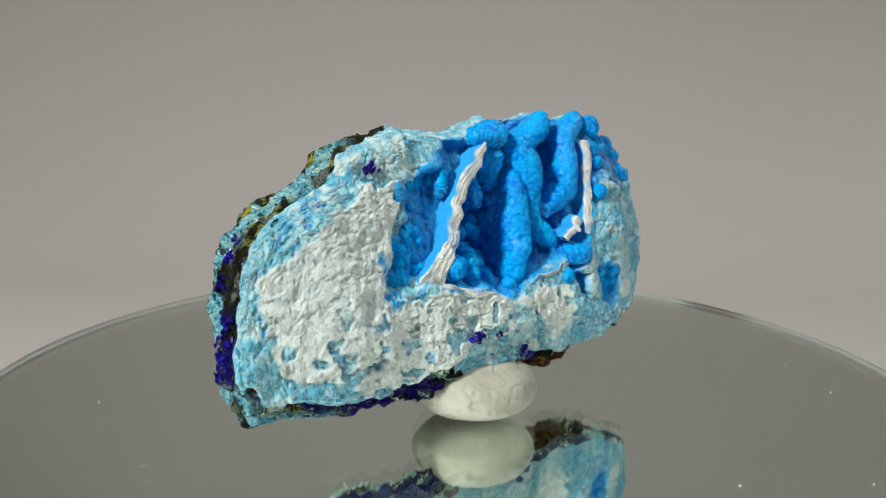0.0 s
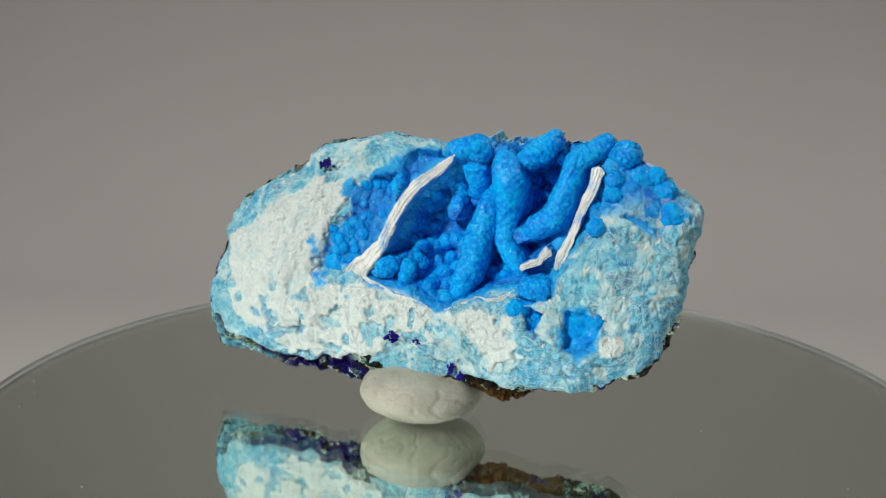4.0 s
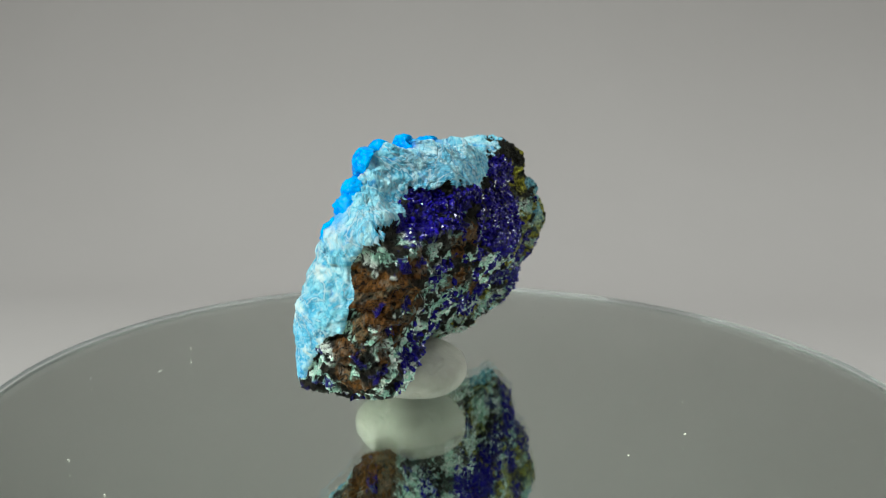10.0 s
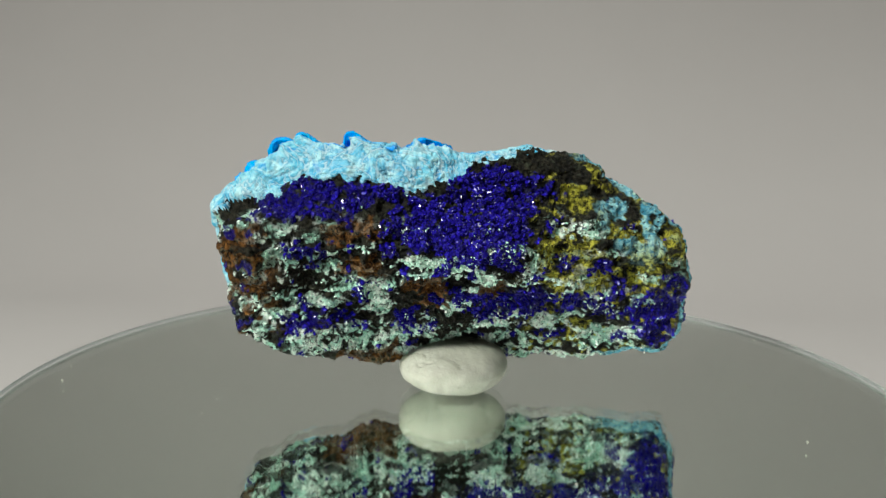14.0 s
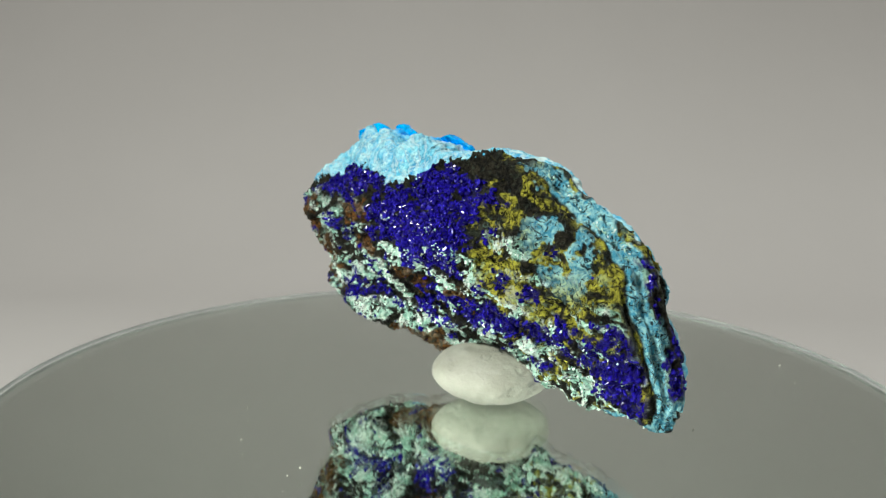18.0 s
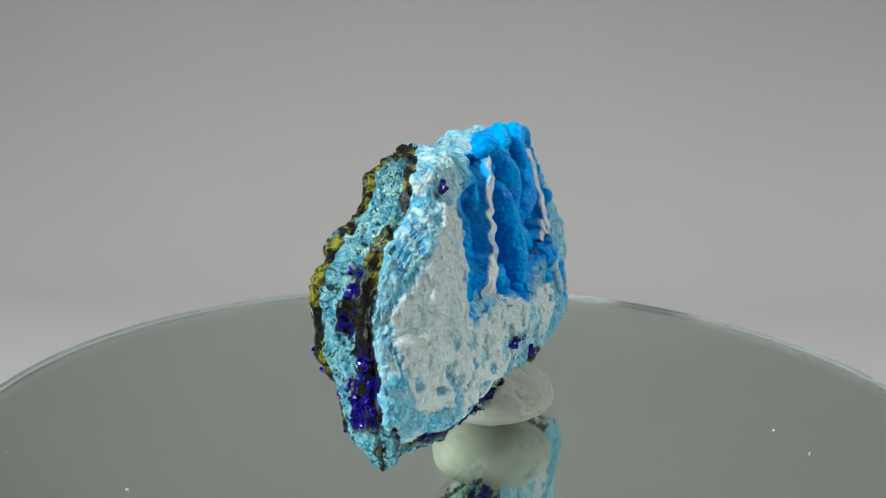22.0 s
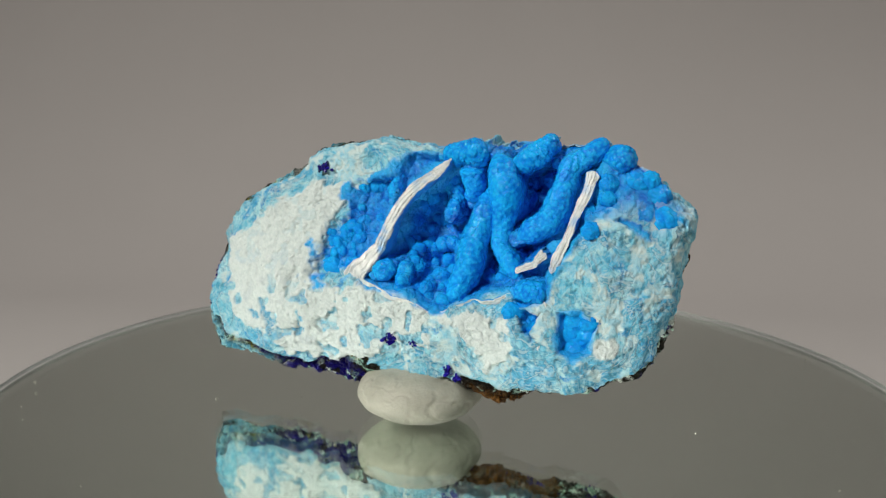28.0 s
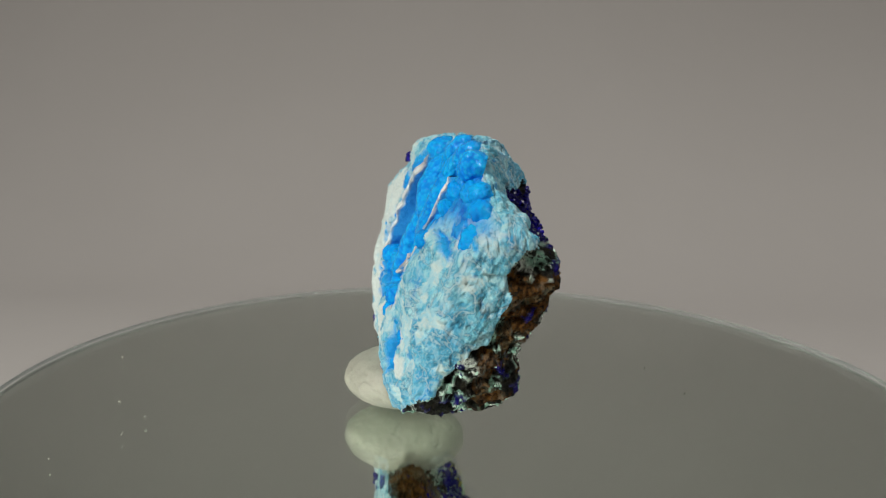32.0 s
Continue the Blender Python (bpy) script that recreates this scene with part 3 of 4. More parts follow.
def face_v(u, z):
    """The blue face's level before its cavities are sunk."""
    u, z = np.asarray(u, float), np.asarray(z, float)
    return front_v(z) + 0.008 * step(u, 0.02, 0.16) * (1 - step(z, 0.02, 0.08)) - (0.023 - 0.009 * step(z, 0.0, 0.06)) * step(-u, 0.16, 0.27) - 0.016 * step(u, 0.17, 0.26) + 0.012 * step(z, 0.11, 0.15) * step(-u, 0.04, 0.12) - 0.008 * step(-u, 0.02, 0.10)


def cavity(u, z):
    """Depth of the blue cavities below the face."""
    wob = 0.004 * value_noise(np.stack([u * 60, z * 60, 0 * u], -1), 3)
    d = 0.020 * step(inside(u, z, VUG) + wob, 0.0, 0.014) + 0.042 * step(inside(u, z, DEEP) + wob, 0.0, 0.03)
    d *= 1 - 0.75 * step(u, 0.150, 0.175)
    d *= 1 - 0.45 * step(-u, 0.06, 0.10)
    # skin that fuses the stalactites with the floor and with each other
    full = d
    for line, lumps in TUBES:
        best = np.full(np.shape(u), 1.0)
        for (au, az, asink, ar), (bu, bz, bsink, br) in zip(line, line[1:]):
            eu, ez = bu - au, bz - az
            k = np.clip(((u - au) * eu + (z - az) * ez) / (eu * eu + ez * ez + 1e-12), 0, 1)
            away = np.hypot(u - au - k * eu, z - az - k * ez)
            rad = ar + k * (br - ar)
            best = np.minimum(best, asink + k * (bsink - asink) - 0.55 * rad + 4.5 * np.maximum(0, away - 0.7 * rad))
        mixed = np.clip(0.5 + 0.5 * (d - best) / 0.007, 0, 1)
        d = d + (best - d) * mixed - 0.007 * mixed * (1 - mixed)
    d = np.where(full > 0.001, np.maximum(d, 0.0), full)
    d += 0.014 * step(inside(u, z, POCKET), 0.0, 0.010) + 0.018 * step(inside(u, z, POCKET_B), 0.0, 0.010)
    return d


def stone():
    thing = new("mineral_specimen")
    tagged(thing, "jagged ore slab with blue and white face and dark back", "mineral")
    na, nr = 960, 660
    # outline, seen from the blue face
    cu, cz = 0.0, 0.02
    ang = np.array([math.atan2(z - cz, u - cu) for u, z in OUTLINE])
    rad = np.array([math.hypot(u - cu, z - cz) for u, z in OUTLINE])
    order = np.argsort(ang)
    al = np.linspace(-np.pi, np.pi, na, endpoint=False)
    rho = np.interp(al, ang[order], rad[order], period=2 * np.pi)
    ring = np.stack([np.cos(al), np.sin(al), 0 * al], -1)
    rho = rho * (1 + (0.012 + 0.045 * step(np.sin(al), 0.45, 0.7) * step(np.cos(al), -0.2, 0.3)) * fbm(ring, 22, 3, 21))
    # rounded section from the middle of the face round the edge to the middle of the back
    w = np.linspace(0.0, np.pi, 4000)
    blunt = (0.55 + 0.45 * step(-np.cos(al), -0.2, 0.8))[None, :]
    rr, hh = 0.0, 0.0
    for e, share in ((0.36, 1 - blunt), (0.20, blunt)):
        a, b = np.sin(w).clip(0) ** e, np.sign(np.cos(w)) * np.abs(np.cos(w)) ** e
        length = np.r_[0, np.cumsum(np.hypot(np.diff(a) * 0.20, np.diff(b) * 0.06))]
        s = np.linspace(0.004, 0.996, nr) * length[-1]
        rr = rr + np.interp(s, length, a)[:, None] * share
        hh = hh + np.interp(s, length, b)[:, None] * share
    left = step(-np.cos(al), 0.35, 0.9)[None, :]
    right = step(np.cos(al), 0.5, 0.95)[None, :]
    rr = rr * (1 - 0.028 * right * step(-hh, -0.3, 0.7) - 0.03 * step(hh, -0.7, 0.95) * step(np.sin(al), -0.6, 0.0)[None, :] - left * (0.03 * step(hh, 0.5, 0.98) + 0.045 * step(-hh, -0.3, 0.7)))
    u = (cu + rr * rho * np.cos(al)).ravel()
    z = (cz + rr * rho * np.sin(al)).ravel()
    h = hh.ravel()
    bulge = back_v(z) + 0.030 * np.exp(-((u + 0.03) / 0.055) ** 2) * (1 - step(z, -0.09, -0.05))
    bulge = bulge + 0.030 * step(u, 0.12, 0.20) * step(z, 0.06, 0.125)
    bulge = bulge + step(u, 0.08, 0.16) * (0.007 * step(z, -0.02, 0.03) - 0.034 * (1 - step(z, -0.06, -0.01)))
    bulge = bulge + 0.012 * step(-u, 0.02, 0.10) * step(z, 0.0, 0.04) * (1 - step(z, 0.10, 0.13))
    heel = np.interp(z, [-.115, -.09, -.065, -.035, -.012, .03, .08, .108, .13, .155], [.030, .013, 0.0, -.012, -.026, -.042, -.030, -.020, -.010, .004])
    bulge = bulge + (heel - bulge) * step(-u, 0.12, 0.25)
    f = face_v(u, z)
    mid, half = (f + bulge) / 2, (f - bulge) / 2
    front = step(h, 0.0, 0.5)
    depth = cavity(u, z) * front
    v = mid + half * h - depth
    p = np.stack([u, v, z], -1)
    grid = p.reshape(nr, na, 3)
    du = np.roll(grid, -1, 1) - np.roll(grid, 1, 1)
    dw = np.gradient(grid, axis=0)
    n = np.cross(du, dw).reshape(-1, 3)
    n /= np.linalg.norm(n, axis=1)[:, None] + 1e-12
    if ((p - p.mean(0)) * n).sum() < 0:
        n = -n

    # which mineral is where
    wob = fbm(p, 55, 4, 31)
    wob2 = fbm(p, 150, 3, 41)
    lay_r = np.interp(z, [-.1, -.06, -.04, -.017, .005, .037, .073, .089, .124, .17], [.084, .066, .055, .034, .012, .004, -.010, -.022, -.014, -.014])
    lay_l = np.interp(z, [-.12, -.100, -.086, -.06, 0.0, .05, .1, .15], [.088, .066, .050, .042, .035, .030, .025, .024])
    lay = lay_r + (lay_l - lay_r) * step(-u, 0.05, 0.20)
    lay = lay + 0.010 * wob
    crust = step(v + depth - lay, -0.004, 0.004)
    top = inside(u, z, B_TOPBAND) + 0.012 * wob + 0.010 * wob2 + 0.005 * fbm(p, 210, 3, 88)
    crust = np.maximum(crust, step(top, -0.004, 0.004) * (h < 0.3))
    rimmed = step(-u, 0.15, 0.21)
    lit, dim = h > -0.1, h < 0.7

    def on(poly, where):
        far = np.full(len(u), -1.0)
        far[where] = inside(u[where], z[where], poly)
        return far

    def patches(polys, wander):
        best = np.full(len(u), -1.0)
        for poly in polys:
            best = np.maximum(best, on(poly, dim))
        return best + wander

    edge = np.maximum(on(CHALK, lit), on(CHALK_B, lit))
    chalk = step(edge + 0.003 - 0.011 * rimmed + 0.010 * wob + 0.006 * wob2, -0.001, 0.003) * front
    holes = step(fbm(p, 75, 2, 51), 0.22, 0.29) * (0.2 + 0.8 * step(-z, 0.0, 0.03))
    chalk = chalk * (1 - 0.9 * holes)
    for pu, pz, pr in PATCHES:
        chalk = np.maximum(chalk, step(pr - np.hypot(u - pu, z - pz) + 0.012 * wob, 0, 0.004) * front)
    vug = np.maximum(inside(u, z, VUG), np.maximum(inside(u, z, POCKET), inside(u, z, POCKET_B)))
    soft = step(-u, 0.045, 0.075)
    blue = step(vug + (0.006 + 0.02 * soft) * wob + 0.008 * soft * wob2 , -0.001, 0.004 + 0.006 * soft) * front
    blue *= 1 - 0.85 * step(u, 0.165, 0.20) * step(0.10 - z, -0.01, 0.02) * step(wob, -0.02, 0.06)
    pale = step(fbm(p, 60, 4, 61) - 0.25 * rimmed + 0.2 * step(0.035 - np.hypot(u + 0.10, z - 0.125), 0, 0.02), 0.06, 0.24) * (0.1 + 0.9 * step(h, -0.2, 0.3))
    level = 9 * fbm(p, 26, 4, 151)
    pale = np.maximum(pale, 0.55 * step(level - np.floor(level), 0.80, 0.92))
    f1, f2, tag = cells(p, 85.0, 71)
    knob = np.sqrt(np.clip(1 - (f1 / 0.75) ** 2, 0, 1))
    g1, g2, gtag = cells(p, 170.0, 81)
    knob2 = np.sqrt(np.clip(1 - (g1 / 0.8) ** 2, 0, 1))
    # knob tops paler, their lit brightness put into the colour
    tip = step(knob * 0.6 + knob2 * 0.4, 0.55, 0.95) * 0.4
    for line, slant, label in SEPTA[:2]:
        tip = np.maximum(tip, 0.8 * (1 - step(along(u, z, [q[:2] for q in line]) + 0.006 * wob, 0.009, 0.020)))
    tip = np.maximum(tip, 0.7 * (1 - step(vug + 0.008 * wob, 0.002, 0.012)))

    grit = fbm(p, 210, 3, 88)
    streak = fbm(p * np.array([0.6, 1, 1.5]), 60, 4, 111)
    azure = step(patches(B_AZ, 0.012 * wob + 0.010 * wob2 + 0.006 * grit), 0.000, 0.003)
    azure = np.maximum(azure, step(fbm(p, 48, 4, 91) + 0.3 * grit, 0.34, 0.38) * (1 - step(z, 0.08, 0.11)))
    azure = np.maximum(azure, step(-z, 0.078, 0.086) * step(h, 0.0, 0.2) * step(-u, 0.07, 0.10) * step(u, -0.26, -0.22))
    azure = azure * step(0.55 - fbm(p, 110, 3, 95) - 0.25 * grit, 0.22, 0.28)
    rust = step(patches(B_RUST, 0.014 * wob + 0.006 * wob2), -0.003, 0.003) * step(streak + 0.3 * wob2, -0.42, -0.3)
    rust = np.maximum(rust, step(u, 0.18, 0.22) * step(0.055 - z, 0, 0.02) * step(wob, -0.05, 0.1) * step(0.05 - h, 0, 0.2))
    rust = np.maximum(rust, step(-z, 0.095, 0.108) * step(u, 0.02, 0.06))
    ochre = step(patches(B_OCHRE, 0.022 * wob + 0.012 * wob2), -0.002, 0.005) * step(streak + 0.4 * wob2 + 0.1 * step(-u, 0.06, 0.1), -0.18, -0.06)
    mint = patches(B_PALE, 0.022 * wob + 0.012 * wob2)
    pale_m = step(mint, -0.006, 0.006) * step(streak + 0.45 * grit + 0.25 * wob2 - 0.14 * step(-u, 0.03, 0.08), -0.16, -0.04)
    pale_m = np.maximum(pale_m, step(streak + 0.45 * grit, 0.14, 0.22) * (1 - step(z, 0.05, 0.09)))
    pale_m = pale_m * (1 - 0.9 * rust) * (1 - 0.7 * ochre)
    rim = step(0.92 - np.abs(h), 0.0, 0.15) * step(0.7 * np.clip(z - 0.06, 0, 1) - u, 0.17, 0.215)
    layer = (h + 1) / 2 + 0.11 * fbm(p * np.array([1, 1, 0.22]), 42, 4, 121) + 0.035 * grit
    belt = lambda a, b: step(layer, a - 0.015, a + 0.015) * (1 - step(layer, b - 0.015, b + 0.015))
    blotch = step(fbm(p * np.array([1, 1, 0.4]), 45, 3, 137) + 0.2 * grit, -0.16, -0.08)
    thread = step(fbm(p * np.array([1, 1, 0.15]), 120, 3, 127), 0.10, 0.18)
    high, low, foot = step(z, 0.05, 0.08), 1 - step(z, -0.02, 0.01), 1 - step(z, -0.075, -0.06)
    pale_m = pale_m * (1 - rim) + rim * thread * np.maximum(belt(0.26, 0.62) * 0.8, belt(0.66, 0.82) * 0.25)
    rust = rust * (1 - rim)
    azure = azure * (1 - rim) + rim * (1 - high) * (1 - foot) * np.maximum(belt(0.42, 0.64) * blotch, belt(0.66, 0.84) * low) * step(0.22 - fbm(p * np.array([1, 1, 0.5]), 120, 3, 143) - 0.3 * grit, 0.0, 0.08)
    ochre = ochre * (1 - rim) + rim * np.maximum(belt(-0.2, 0.18), belt(0.62, 0.86) * step(z, 0.02, 0.09)) * step(fbm(p, 90, 3, 129), 0.06, 0.14)
    sky = rim * np.maximum(np.maximum(belt(0.20, 0.42), belt(0.86, 1.3)), np.maximum(belt(0.42, 0.62) * np.maximum(high, 1 - blotch), foot * blotch * step(h, -0.6, -0.2)))
    sky = np.maximum(sky, step(on(B_TOPR, dim) + 0.012 * wob, 0, 0.004))
    sky = np.maximum(sky, 0.95 * step(fbm(p, 50, 4, 139) + 0.3 * wob2, 0.12, 0.18) * step(0.5 * (z - 0.05) - u, 0.15, 0.19) * step(z, 0.01, 0.06) * (1 - rim))
    dark = step(inside(u, z, B_DARK) + 0.01 * wob, 0, 0.004)
    seam = step(v + depth - lay, -0.022, -0.016) * step(-u, 0.02, 0.10) * step(z, -0.085, -0.07) * (1 - rim)
    seam = np.maximum(seam, dark)
    ochre = np.maximum(ochre, (1 - rim) * step(fbm(p, 95, 3, 125), 0.16, 0.22) * step(-u, 0.05, 0.12))
    sky = sky * (1 - seam)
    azure, pale_m = azure * (1 - 0.9 * seam), pale_m * (1 - 0.85 * seam)
    azure, pale_m, ochre = azure * (1 - dark) * (1 - sky), pale_m * (1 - dark), ochre * (1 - dark)

    # relief
    d = (0.0045 + 0.006 * (1 - crust)) * fbm(p, 26, 4, 131)
    chips = 0.5 - np.abs(fbm(p, 80, 5, 141, 0.6))
    lump = 0.5 - np.abs(fbm(p, 34, 3, 145))
    d_matrix = 0.009 * (chips - 0.35) + 0.012 * (lump - 0.38) + 0.0028 * grit + 0.0016 * azure * knob2
    k1, k2, ktag = cells(p + 0.004 * np.stack([wob2, wob, -wob2], -1), 62.0, 165)
    part_of = level - np.floor(level)
    terrace = np.floor(level) + step(part_of, 0.55, 1.0)
    d_chalk = 0.0030 + 0.0005 * terrace + 0.0018 * np.abs(fbm(p, 45, 4, 161)) + 0.0010 * fbm(p, 160, 3, 171) - 0.002 * holes + 0.0014 * (ktag - 0.5) * step(k2 - k1, 0.0, 0.10) - 0.0016 * step(0.05 - np.abs(fbm(p, 70, 3, 175)), 0, 0.04)
    d_sky = 0.0007 * rimmed * np.sin(edge * 700 + 14 * wob + 4 * wob2) + 0.0009 * terrace + 0.0034 * (0.4 - np.abs(fbm(p, 48, 4, 181))) + 0.0009 * fbm(p, 190, 3, 185) + (0.0008 + 0.0022 * step(u, 0.12, 0.18)) * knob * tag - 0.0016 * step(0.06 - np.abs(fbm(p, 62, 3, 187)), 0, 0.04)
    m1, m2, mtag = cells(p, 42.0, 76)
    d_blue = 0.0045 * np.sqrt(np.clip(1 - (m1 / 0.85) ** 2, 0, 1)) * mtag + 0.0024 * knob * (0.2 + 1.0 * tag) + 0.0014 * knob2 * gtag - 0.003
    d_front = d_sky + (d_chalk - d_sky) * chalk
    d_front = d_front + (d_blue - d_front) * blue
    d_matrix = d_matrix * (1 - 0.5 * rim) + rim * 0.003 * np.sin(layer * 30)
    d = d * (1 - 0.5 * blue) + d_matrix * (1 - crust) + d_front * crust - 0.003 * (1 - crust) * front
    p = p + n * d[:, None]

    idx = np.arange(nr * na).reshape(nr, na)
    nxt = np.roll(idx, -1, 1)
    quads = np.stack([idx[:-1], nxt[:-1], nxt[1:], idx[1:]], -1).reshape(-1, 4)
    verts = world_of(p[:, 0], p[:, 1], p[:, 2])
    which = crust[quads].mean(1) > 0.5
    for name, sel, mat, masks, label in (
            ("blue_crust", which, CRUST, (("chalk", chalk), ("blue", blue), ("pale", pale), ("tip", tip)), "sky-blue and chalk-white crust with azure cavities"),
            ("ore_matrix", ~which, MATRIX, (("azure", azure), ("rust", rust), ("ochre", ochre), ("pale", pale_m), ("sky", sky)), "dark ore crusted with deep blue, green and rust minerals")):
        q = quads[sel]
        used = np.unique(q)
        lut = np.zeros(len(verts), np.int64)
        lut[used] = np.arange(len(used))
        part(name, fast_mesh(name, verts[used], lut[q], mat, [(k, a[used]) for k, a in masks]), thing, label)
    return thing, p, n, azure * (1 - crust), pale_m * (1 - crust)


def frame_of(tangent):
    side = np.cross(tangent, (0.0, 1.0, 0.0))
    side /= np.linalg.norm(side) + 1e-9
    return side, np.cross(side, tangent)


def curve_through(points, n):
    """A smooth line through points of any width, n steps long."""
    pts = np.array(points, float)
    t = np.r_[0, np.cumsum(np.linalg.norm(np.diff(pts[:, :3], axis=0), axis=1))]
    s = np.linspace(0, t[-1], n)
    out = np.stack([np.interp(s, t, pts[:, k]) for k in range(pts.shape[1])], -1)
    for _ in range(max(1, n // 12)):
        out[1:-1] = (out[:-2] + 2 * out[1:-1] + out[2:]) / 4
    return out


def tube_mesh(points, seed, lumps=0.35):
    """A stalactite: rows of (u, z, sink below the face, radius), with a lumpy skin."""
    rows = [(u, float(face_v(u, z)) - sink, z, r) for u, z, sink, r in points]
    n = 150
    c = curve_through(rows, n)
    tangent = np.gradient(c[:, :3], axis=0)
    tangent /= np.linalg.norm(tangent, axis=1)[:, None] + 1e-9
    m = 88
    a = np.linspace(0, 2 * np.pi, m, endpoint=False)
    k = np.linspace(0, 1, n)
    end = np.minimum(1, np.sqrt(np.clip(1 - (1 - np.clip(np.minimum(k, 1 - k) / 0.16, 0, 1)) ** 2, 0, 1)) + 0.02)
    side, up = zip(*(frame_of(t) for t in tangent))
    side, up = np.array(side), np.array(up)
    way = side[:, None, :] * np.cos(a)[None, :, None] + up[:, None, :] * np.sin(a)[None, :, None]
    # the rear half flares into a foot that grows out of the cavity's floor
    foot = np.clip(-way[:, :, 1:2], 0, 1)
    reach = way * (1 + foot * np.array([0.3, 1.8, 0.3]))
    p = (c[:, None, :3] + reach * (c[:, 3] * end)[:, None, None]).reshape(-1, 3)
    f1, f2, tag = cells(p, 110.0, 200 + seed)
    g1, _, _ = cells(p, 240.0, 300 + seed)
    bead = np.sqrt(np.clip(1 - (g1 / 0.85) ** 2, 0, 1))
    d = lumps * 0.005 * (np.sqrt(np.clip(1 - (f1 / 0.8) ** 2, 0, 1)) - 0.5) + 0.0017 * bead + 0.0036 * fbm(p, 38, 3, seed)
    p = p + way.reshape(-1, 3) * (d * np.repeat(end, m))[:, None]
    floor = face_v(p[:, 0], p[:, 2]) - cavity(p[:, 0], p[:, 2]) - 0.009
    p[:, 1] = np.maximum(p[:, 1], floor)
    idx = np.arange(n * m).reshape(n, m)
    nxt = np.roll(idx, -1, 1)
    quads = np.stack([idx[:-1], nxt[:-1], nxt[1:], idx[1:]], -1).reshape(-1, 4)
    # bead tops lightened, standing in for light that falls on them
    return fast_mesh("stalactite", world_of(p[:, 0], p[:, 1], p[:, 2]), quads, AZURE, (("bead", step(bead, 0.72, 1.0) * 0.6),))


def septum_mesh(points, seed, slant):
    """A thin chalk wall that stands in the cavity: rows of (u, z, width)."""
    n, m = 170, 46
    c = curve_through([(u, 0, z, w) for u, z, w in points], n)
    u, z, w = c[:, 0], c[:, 2], c[:, 3]
    tu, tz = np.gradient(u), np.gradient(z)
    ln = np.hypot(tu, tz) + 1e-9
    nu_, nz_ = -tz / ln, tu / ln
    top = face_v(u, z) + 0.002 + 0.003 * value_noise(np.stack([u * 90, z * 90, 0 * u], -1), seed)
    low = face_v(u, z) - cavity(u, z) - 0.010
    q = np.linspace(-1, 1, m)
    across = np.sign(q) * np.minimum(1, np.abs(q) * 2.4)
    rise = np.where(np.abs(q) < 0.45, 1.0, np.clip((1 - np.abs(q)) / 0.55, 0, 1))
    taper = np.minimum(1, np.minimum(np.arange(n), np.arange(n)[::-1]) / 8.0 + 0.25)
    flare = 1 + 0.25 * (1 - rise)
    off = (w * taper)[:, None] * 0.39 * across * flare
    pu, pz = u[:, None] + nu_[:, None] * off, z[:, None] + nz_[:, None] * off
    pv = low[:, None] + (top - low)[:, None] * rise - 0.001 * across ** 2 + slant * (across - 1) * 0.5 * rise
    p = np.stack([pu, pv, pz], -1).reshape(-1, 3)
    d = 0.0018 * fbm(p, 60, 3, seed) + 0.0015 * fbm(p * np.array([1, 2, 1]), 160, 4, seed + 3, 0.65)
    d = d + 0.0007 * np.sin(np.tile(across, n) * 11 + 5 * fbm(p, 40, 2, seed + 5))
    p += np.stack([np.repeat(nu_, m) * d, 0.8 * d, np.repeat(nz_, m) * d], -1)
    idx = np.arange(n * m).reshape(n, m)
    quads = np.stack([idx[:-1, :-1], idx[:-1, 1:], idx[1:, 1:], idx[1:, :-1]], -1).reshape(-1, 4)
    lane = np.tile(across, n)
    lamina = step(fbm(np.stack([lane * 3.2, p[:, 0] * 9, p[:, 2] * 9], -1), 2.2, 3, seed + 8), 0.16, 0.30) * 0.8
    flank = step(1 - np.tile(rise, n) + 0.06 * fbm(p, 90, 2, seed + 4), 0.0, 0.08)
    return fast_mesh("septum", world_of(p[:, 0], p[:, 1], p[:, 2]), quads, SEPTUM, (("lamina", lamina), ("flank", flank)))


def ball(rings, seed, rough):
    """A lumpy unit ball."""
    m = rings * 2
    a = np.linspace(0, 2 * np.pi, m, endpoint=False)[None, :]
    w = np.linspace(0.02, np.pi - 0.02, rings)[:, None]
    p = np.stack([np.sin(w) * np.cos(a), np.sin(w) * np.sin(a), np.cos(w) + 0 * a], -1).reshape(-1, 3)
    f1, _, _ = cells(p, 1.7, seed)
    p = p * (1 + rough * (0.6 - f1) + 0.10 * fbm(p, 2.5, 3, seed))[:, None]
    idx = np.arange(rings * m).reshape(rings, m)
    nxt = np.roll(idx, -1, 1)
    quads = np.stack([idx[:-1], idx[1:], nxt[1:], nxt[:-1]], -1).reshape(-1, 4)
    return p, quads


def crystals(name, centres, normals, sizes, seed, mat=None):
    """Many small blades in one mesh, each turned its own way."""
    rng = np.random.default_rng(seed)
    v0, f0 = crystal()
    verts, faces = [], []
    for k, (c, nrm, s) in enumerate(zip(centres, normals, sizes)):
        ax = nrm + 0.9 * rng.normal(size=3)
        ax /= np.linalg.norm(ax)
        b = np.cross(ax, rng.normal(size=3))
        b /= np.linalg.norm(b)
        m = np.stack([b, np.cross(ax, b), ax])
        verts.append((v0 * s * rng.uniform(0.7, 1.3, 3)) @ m + c)
        faces.append(f0 + k * len(v0))
    p = np.concatenate(verts)
    return fast_mesh(name, world_of(p[:, 0], p[:, 1], p[:, 2]), np.concatenate(faces), mat or AZURITE, smooth=False)


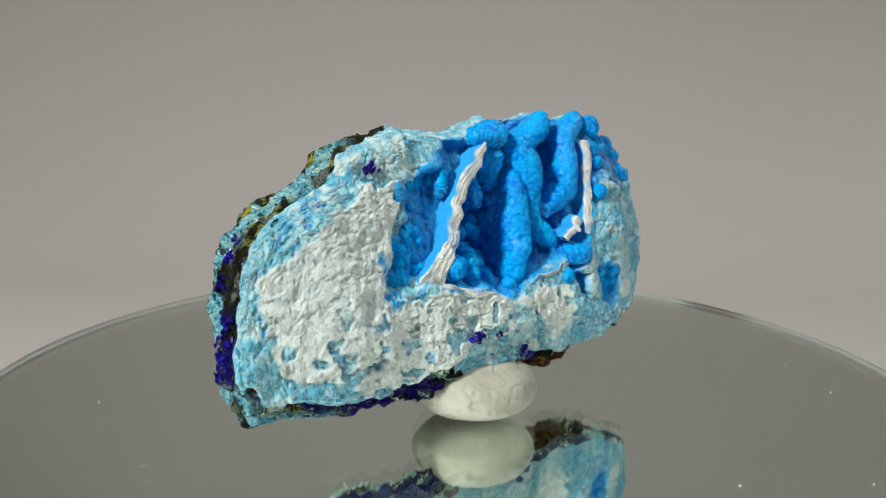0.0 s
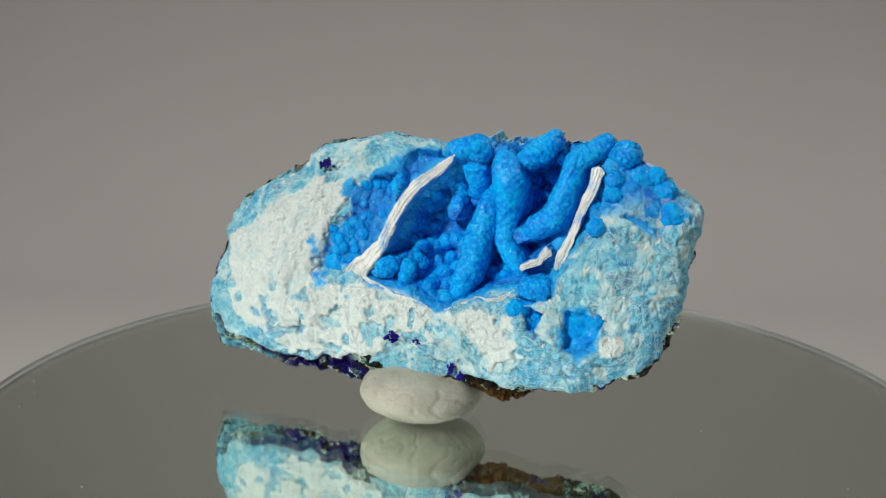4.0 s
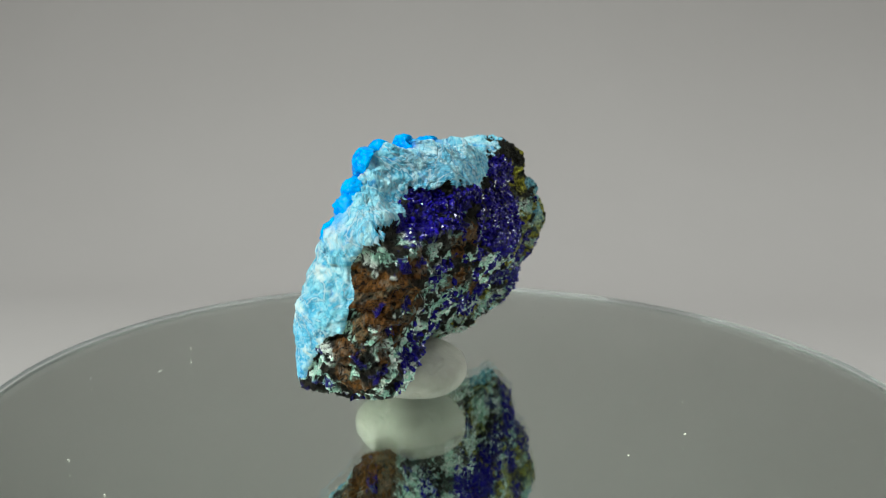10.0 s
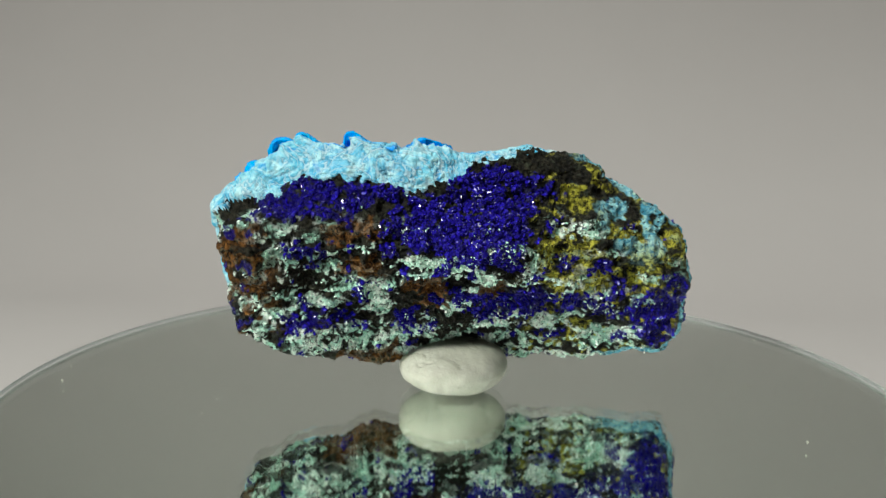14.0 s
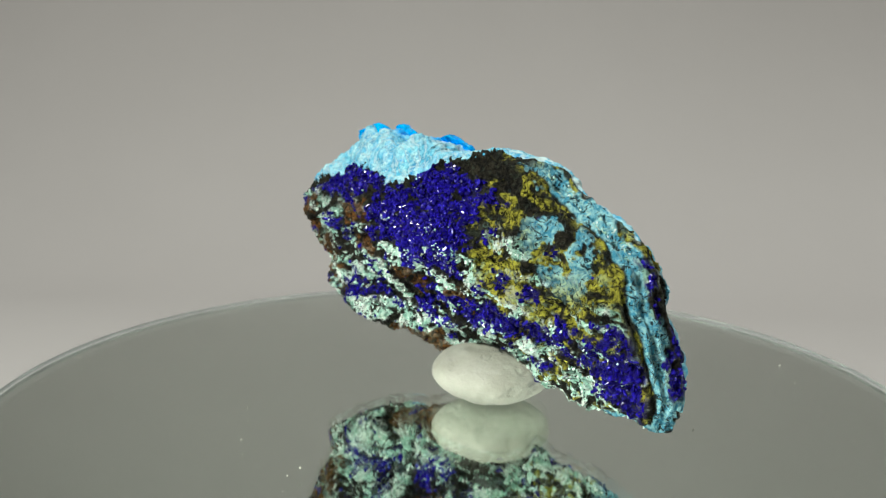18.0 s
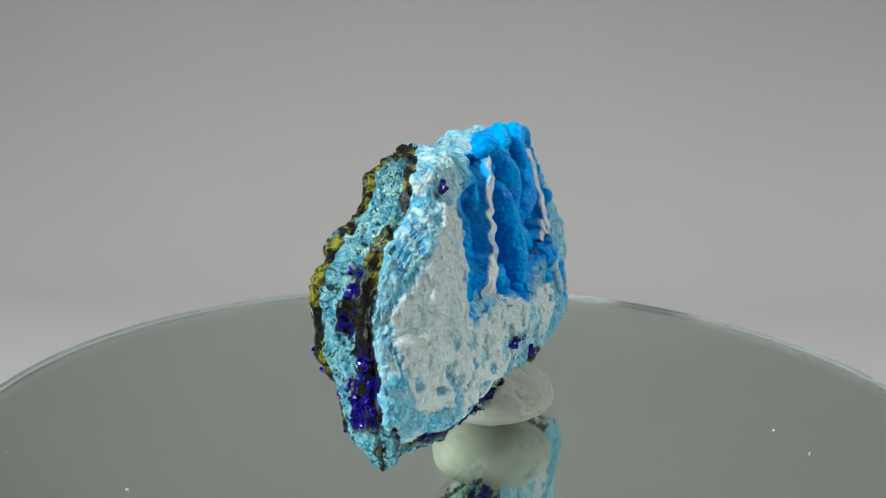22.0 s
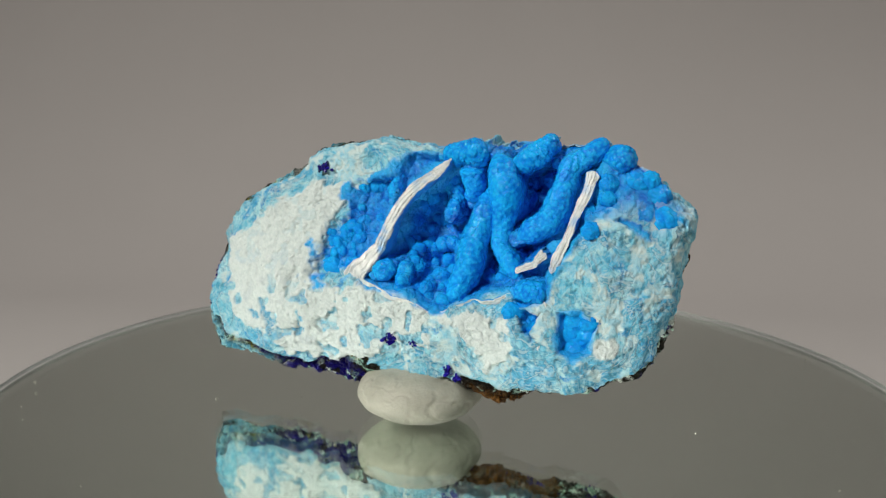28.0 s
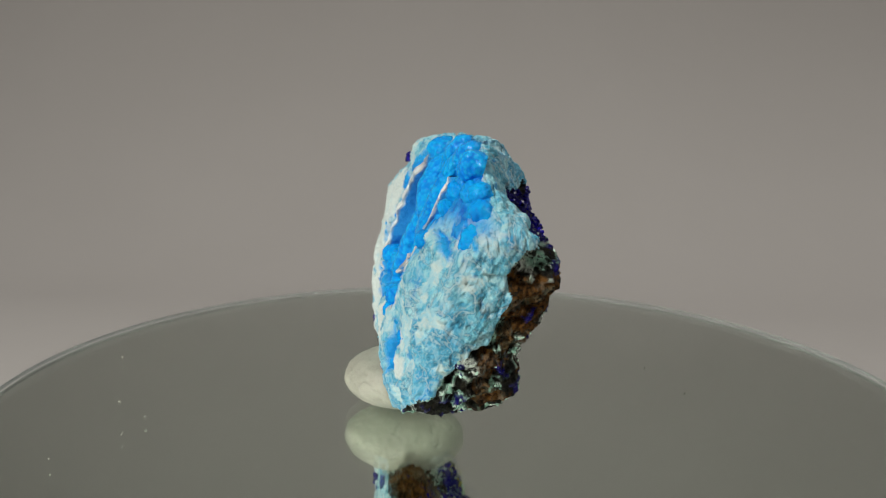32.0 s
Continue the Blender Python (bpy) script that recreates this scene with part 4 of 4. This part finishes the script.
def stone_details(thing, skin, outward, azure, mint):
    rng = np.random.default_rng(4)
    for k, (line, slant, label) in enumerate(SEPTA):
        part("septum", septum_mesh(line, 400 + 9 * k, slant), thing, label)
    for k, (line, lumps) in enumerate(TUBES):
        part("stalactite", tube_mesh(line, k, lumps), thing, "lumpy azure-blue stalactite")
    # round nodules, singly and in clusters
    sizes = (0.0042, 0.0058, 0.0072, 0.0095, 0.0125, 0.0185)
    shapes = []
    for k, r in enumerate(sizes):
        p, q = ball(22 if r < 0.008 else 44, 500 + k, 0.22)
        if r > 0.008:
            f1, _, _ = cells(p, 3.2, 520 + k)
            p = p * (1 + 0.14 * (0.5 - f1))[:, None]
        shapes.append(fast_mesh("nodule", p * r * S, q, AZURE, (("bead", 0.15 + 0.2 * fbm(p, 2.0, 2, 530 + k)),)))
    spots = [(u, z, r * 1.25, up - 0.2 * r) for u, z, r, up in BLOBS]
    for u, z, spread, count in CLUSTERS:
        for _ in range(count):
            bu, bz = u + rng.normal(0, spread), z + rng.normal(0, spread)
            if max(inside(np.array([bu]), np.array([bz]), poly)[0] for poly in (VUG, POCKET, POCKET_B)) > 0.003:
                spots.append((bu, bz, rng.uniform(0.0035, 0.0085), rng.uniform(-0.002, 0.002)))
    for u, z, r, up in spots:
        v = float(face_v(u, z)) - float(cavity(np.array([u]), np.array([z]))[0]) + up - (0.72 if r > 0.009 else 0.35) * r
        k = int(np.argmin(np.abs(np.array(sizes) - r)))
        ob = part("nodule", shapes[k], thing)
        ob.location = world_of(u, v, z)
        ob.scale = r / sizes[k] * rng.uniform(0.85, 1.15, 3)
        ob.rotation_euler = rng.uniform(0, 6, 3)
    # single deep blue crystals on the pale face
    for u, z, s in SPOTS:
        n = int(9 + s * 1500)
        cu = u + rng.normal(0, s * 0.36, n)
        cz = z + rng.normal(0, s * 0.36, n)
        cv = face_v(cu, cz) - cavity(cu, cz) + 0.0015
        nrm = np.tile((0.0, 1.0, 0.0), (n, 1))
        part("azurite_cluster", crystals("azurite_cluster", np.stack([cu, cv, cz], -1), nrm, rng.uniform(0.22, 0.40, n) * s, int(s * 1e5) + n), thing, "small cluster of deep blue crystals")
    # the crystal lawn of the dark back
    pick = np.flatnonzero(azure > 0.6)
    pick = pick[(skin[pick, 0] < 0.205) & (skin[pick, 0] > -0.31) & (skin[pick, 1] < 0.045)]
    pick = rng.choice(pick, min(5200, len(pick)), replace=False)
    me = crystals("azurite_crust", skin[pick], outward[pick], rng.uniform(0.0014, 0.0034, len(pick)), 77)
    tagged(part("azurite_crust", me, thing, "crust of tiny glittering deep blue crystals"), kind="stuff")
    pick = np.flatnonzero((np.abs(skin[:, 0]) < 0.25) & (skin[:, 1] < 0.045) & ((mint > 0.6) | ((azure > 0.6) & (rng.random(len(mint)) < 0.03))))
    pick = rng.choice(pick, min(4600, len(pick)), replace=False)
    me = crystals("malachite_crust", skin[pick], outward[pick], rng.uniform(0.0007, 0.0020, len(pick)), 79, MALACHITE)
    tagged(part("malachite_crust", me, thing, "crust of tiny mint-green and white grains"), kind="stuff")


def motions():
    turn = [(t, pose(0, 0, 0, 0, 0, a)) for t, a in TURN]
    for ob in (lump, rock):
        walk(ob, turn)
    for ob in (disc, specks):
        walk(ob, [(t, pose(DISC_X * S, DISC_Y * S, 0, 0, 0, a)) for t, a in TURN])


sweep()
room()
disc = turntable()
specks = dust()
lump = putty()
rock, *skins = stone()
stone_details(rock, *skins)
motions()
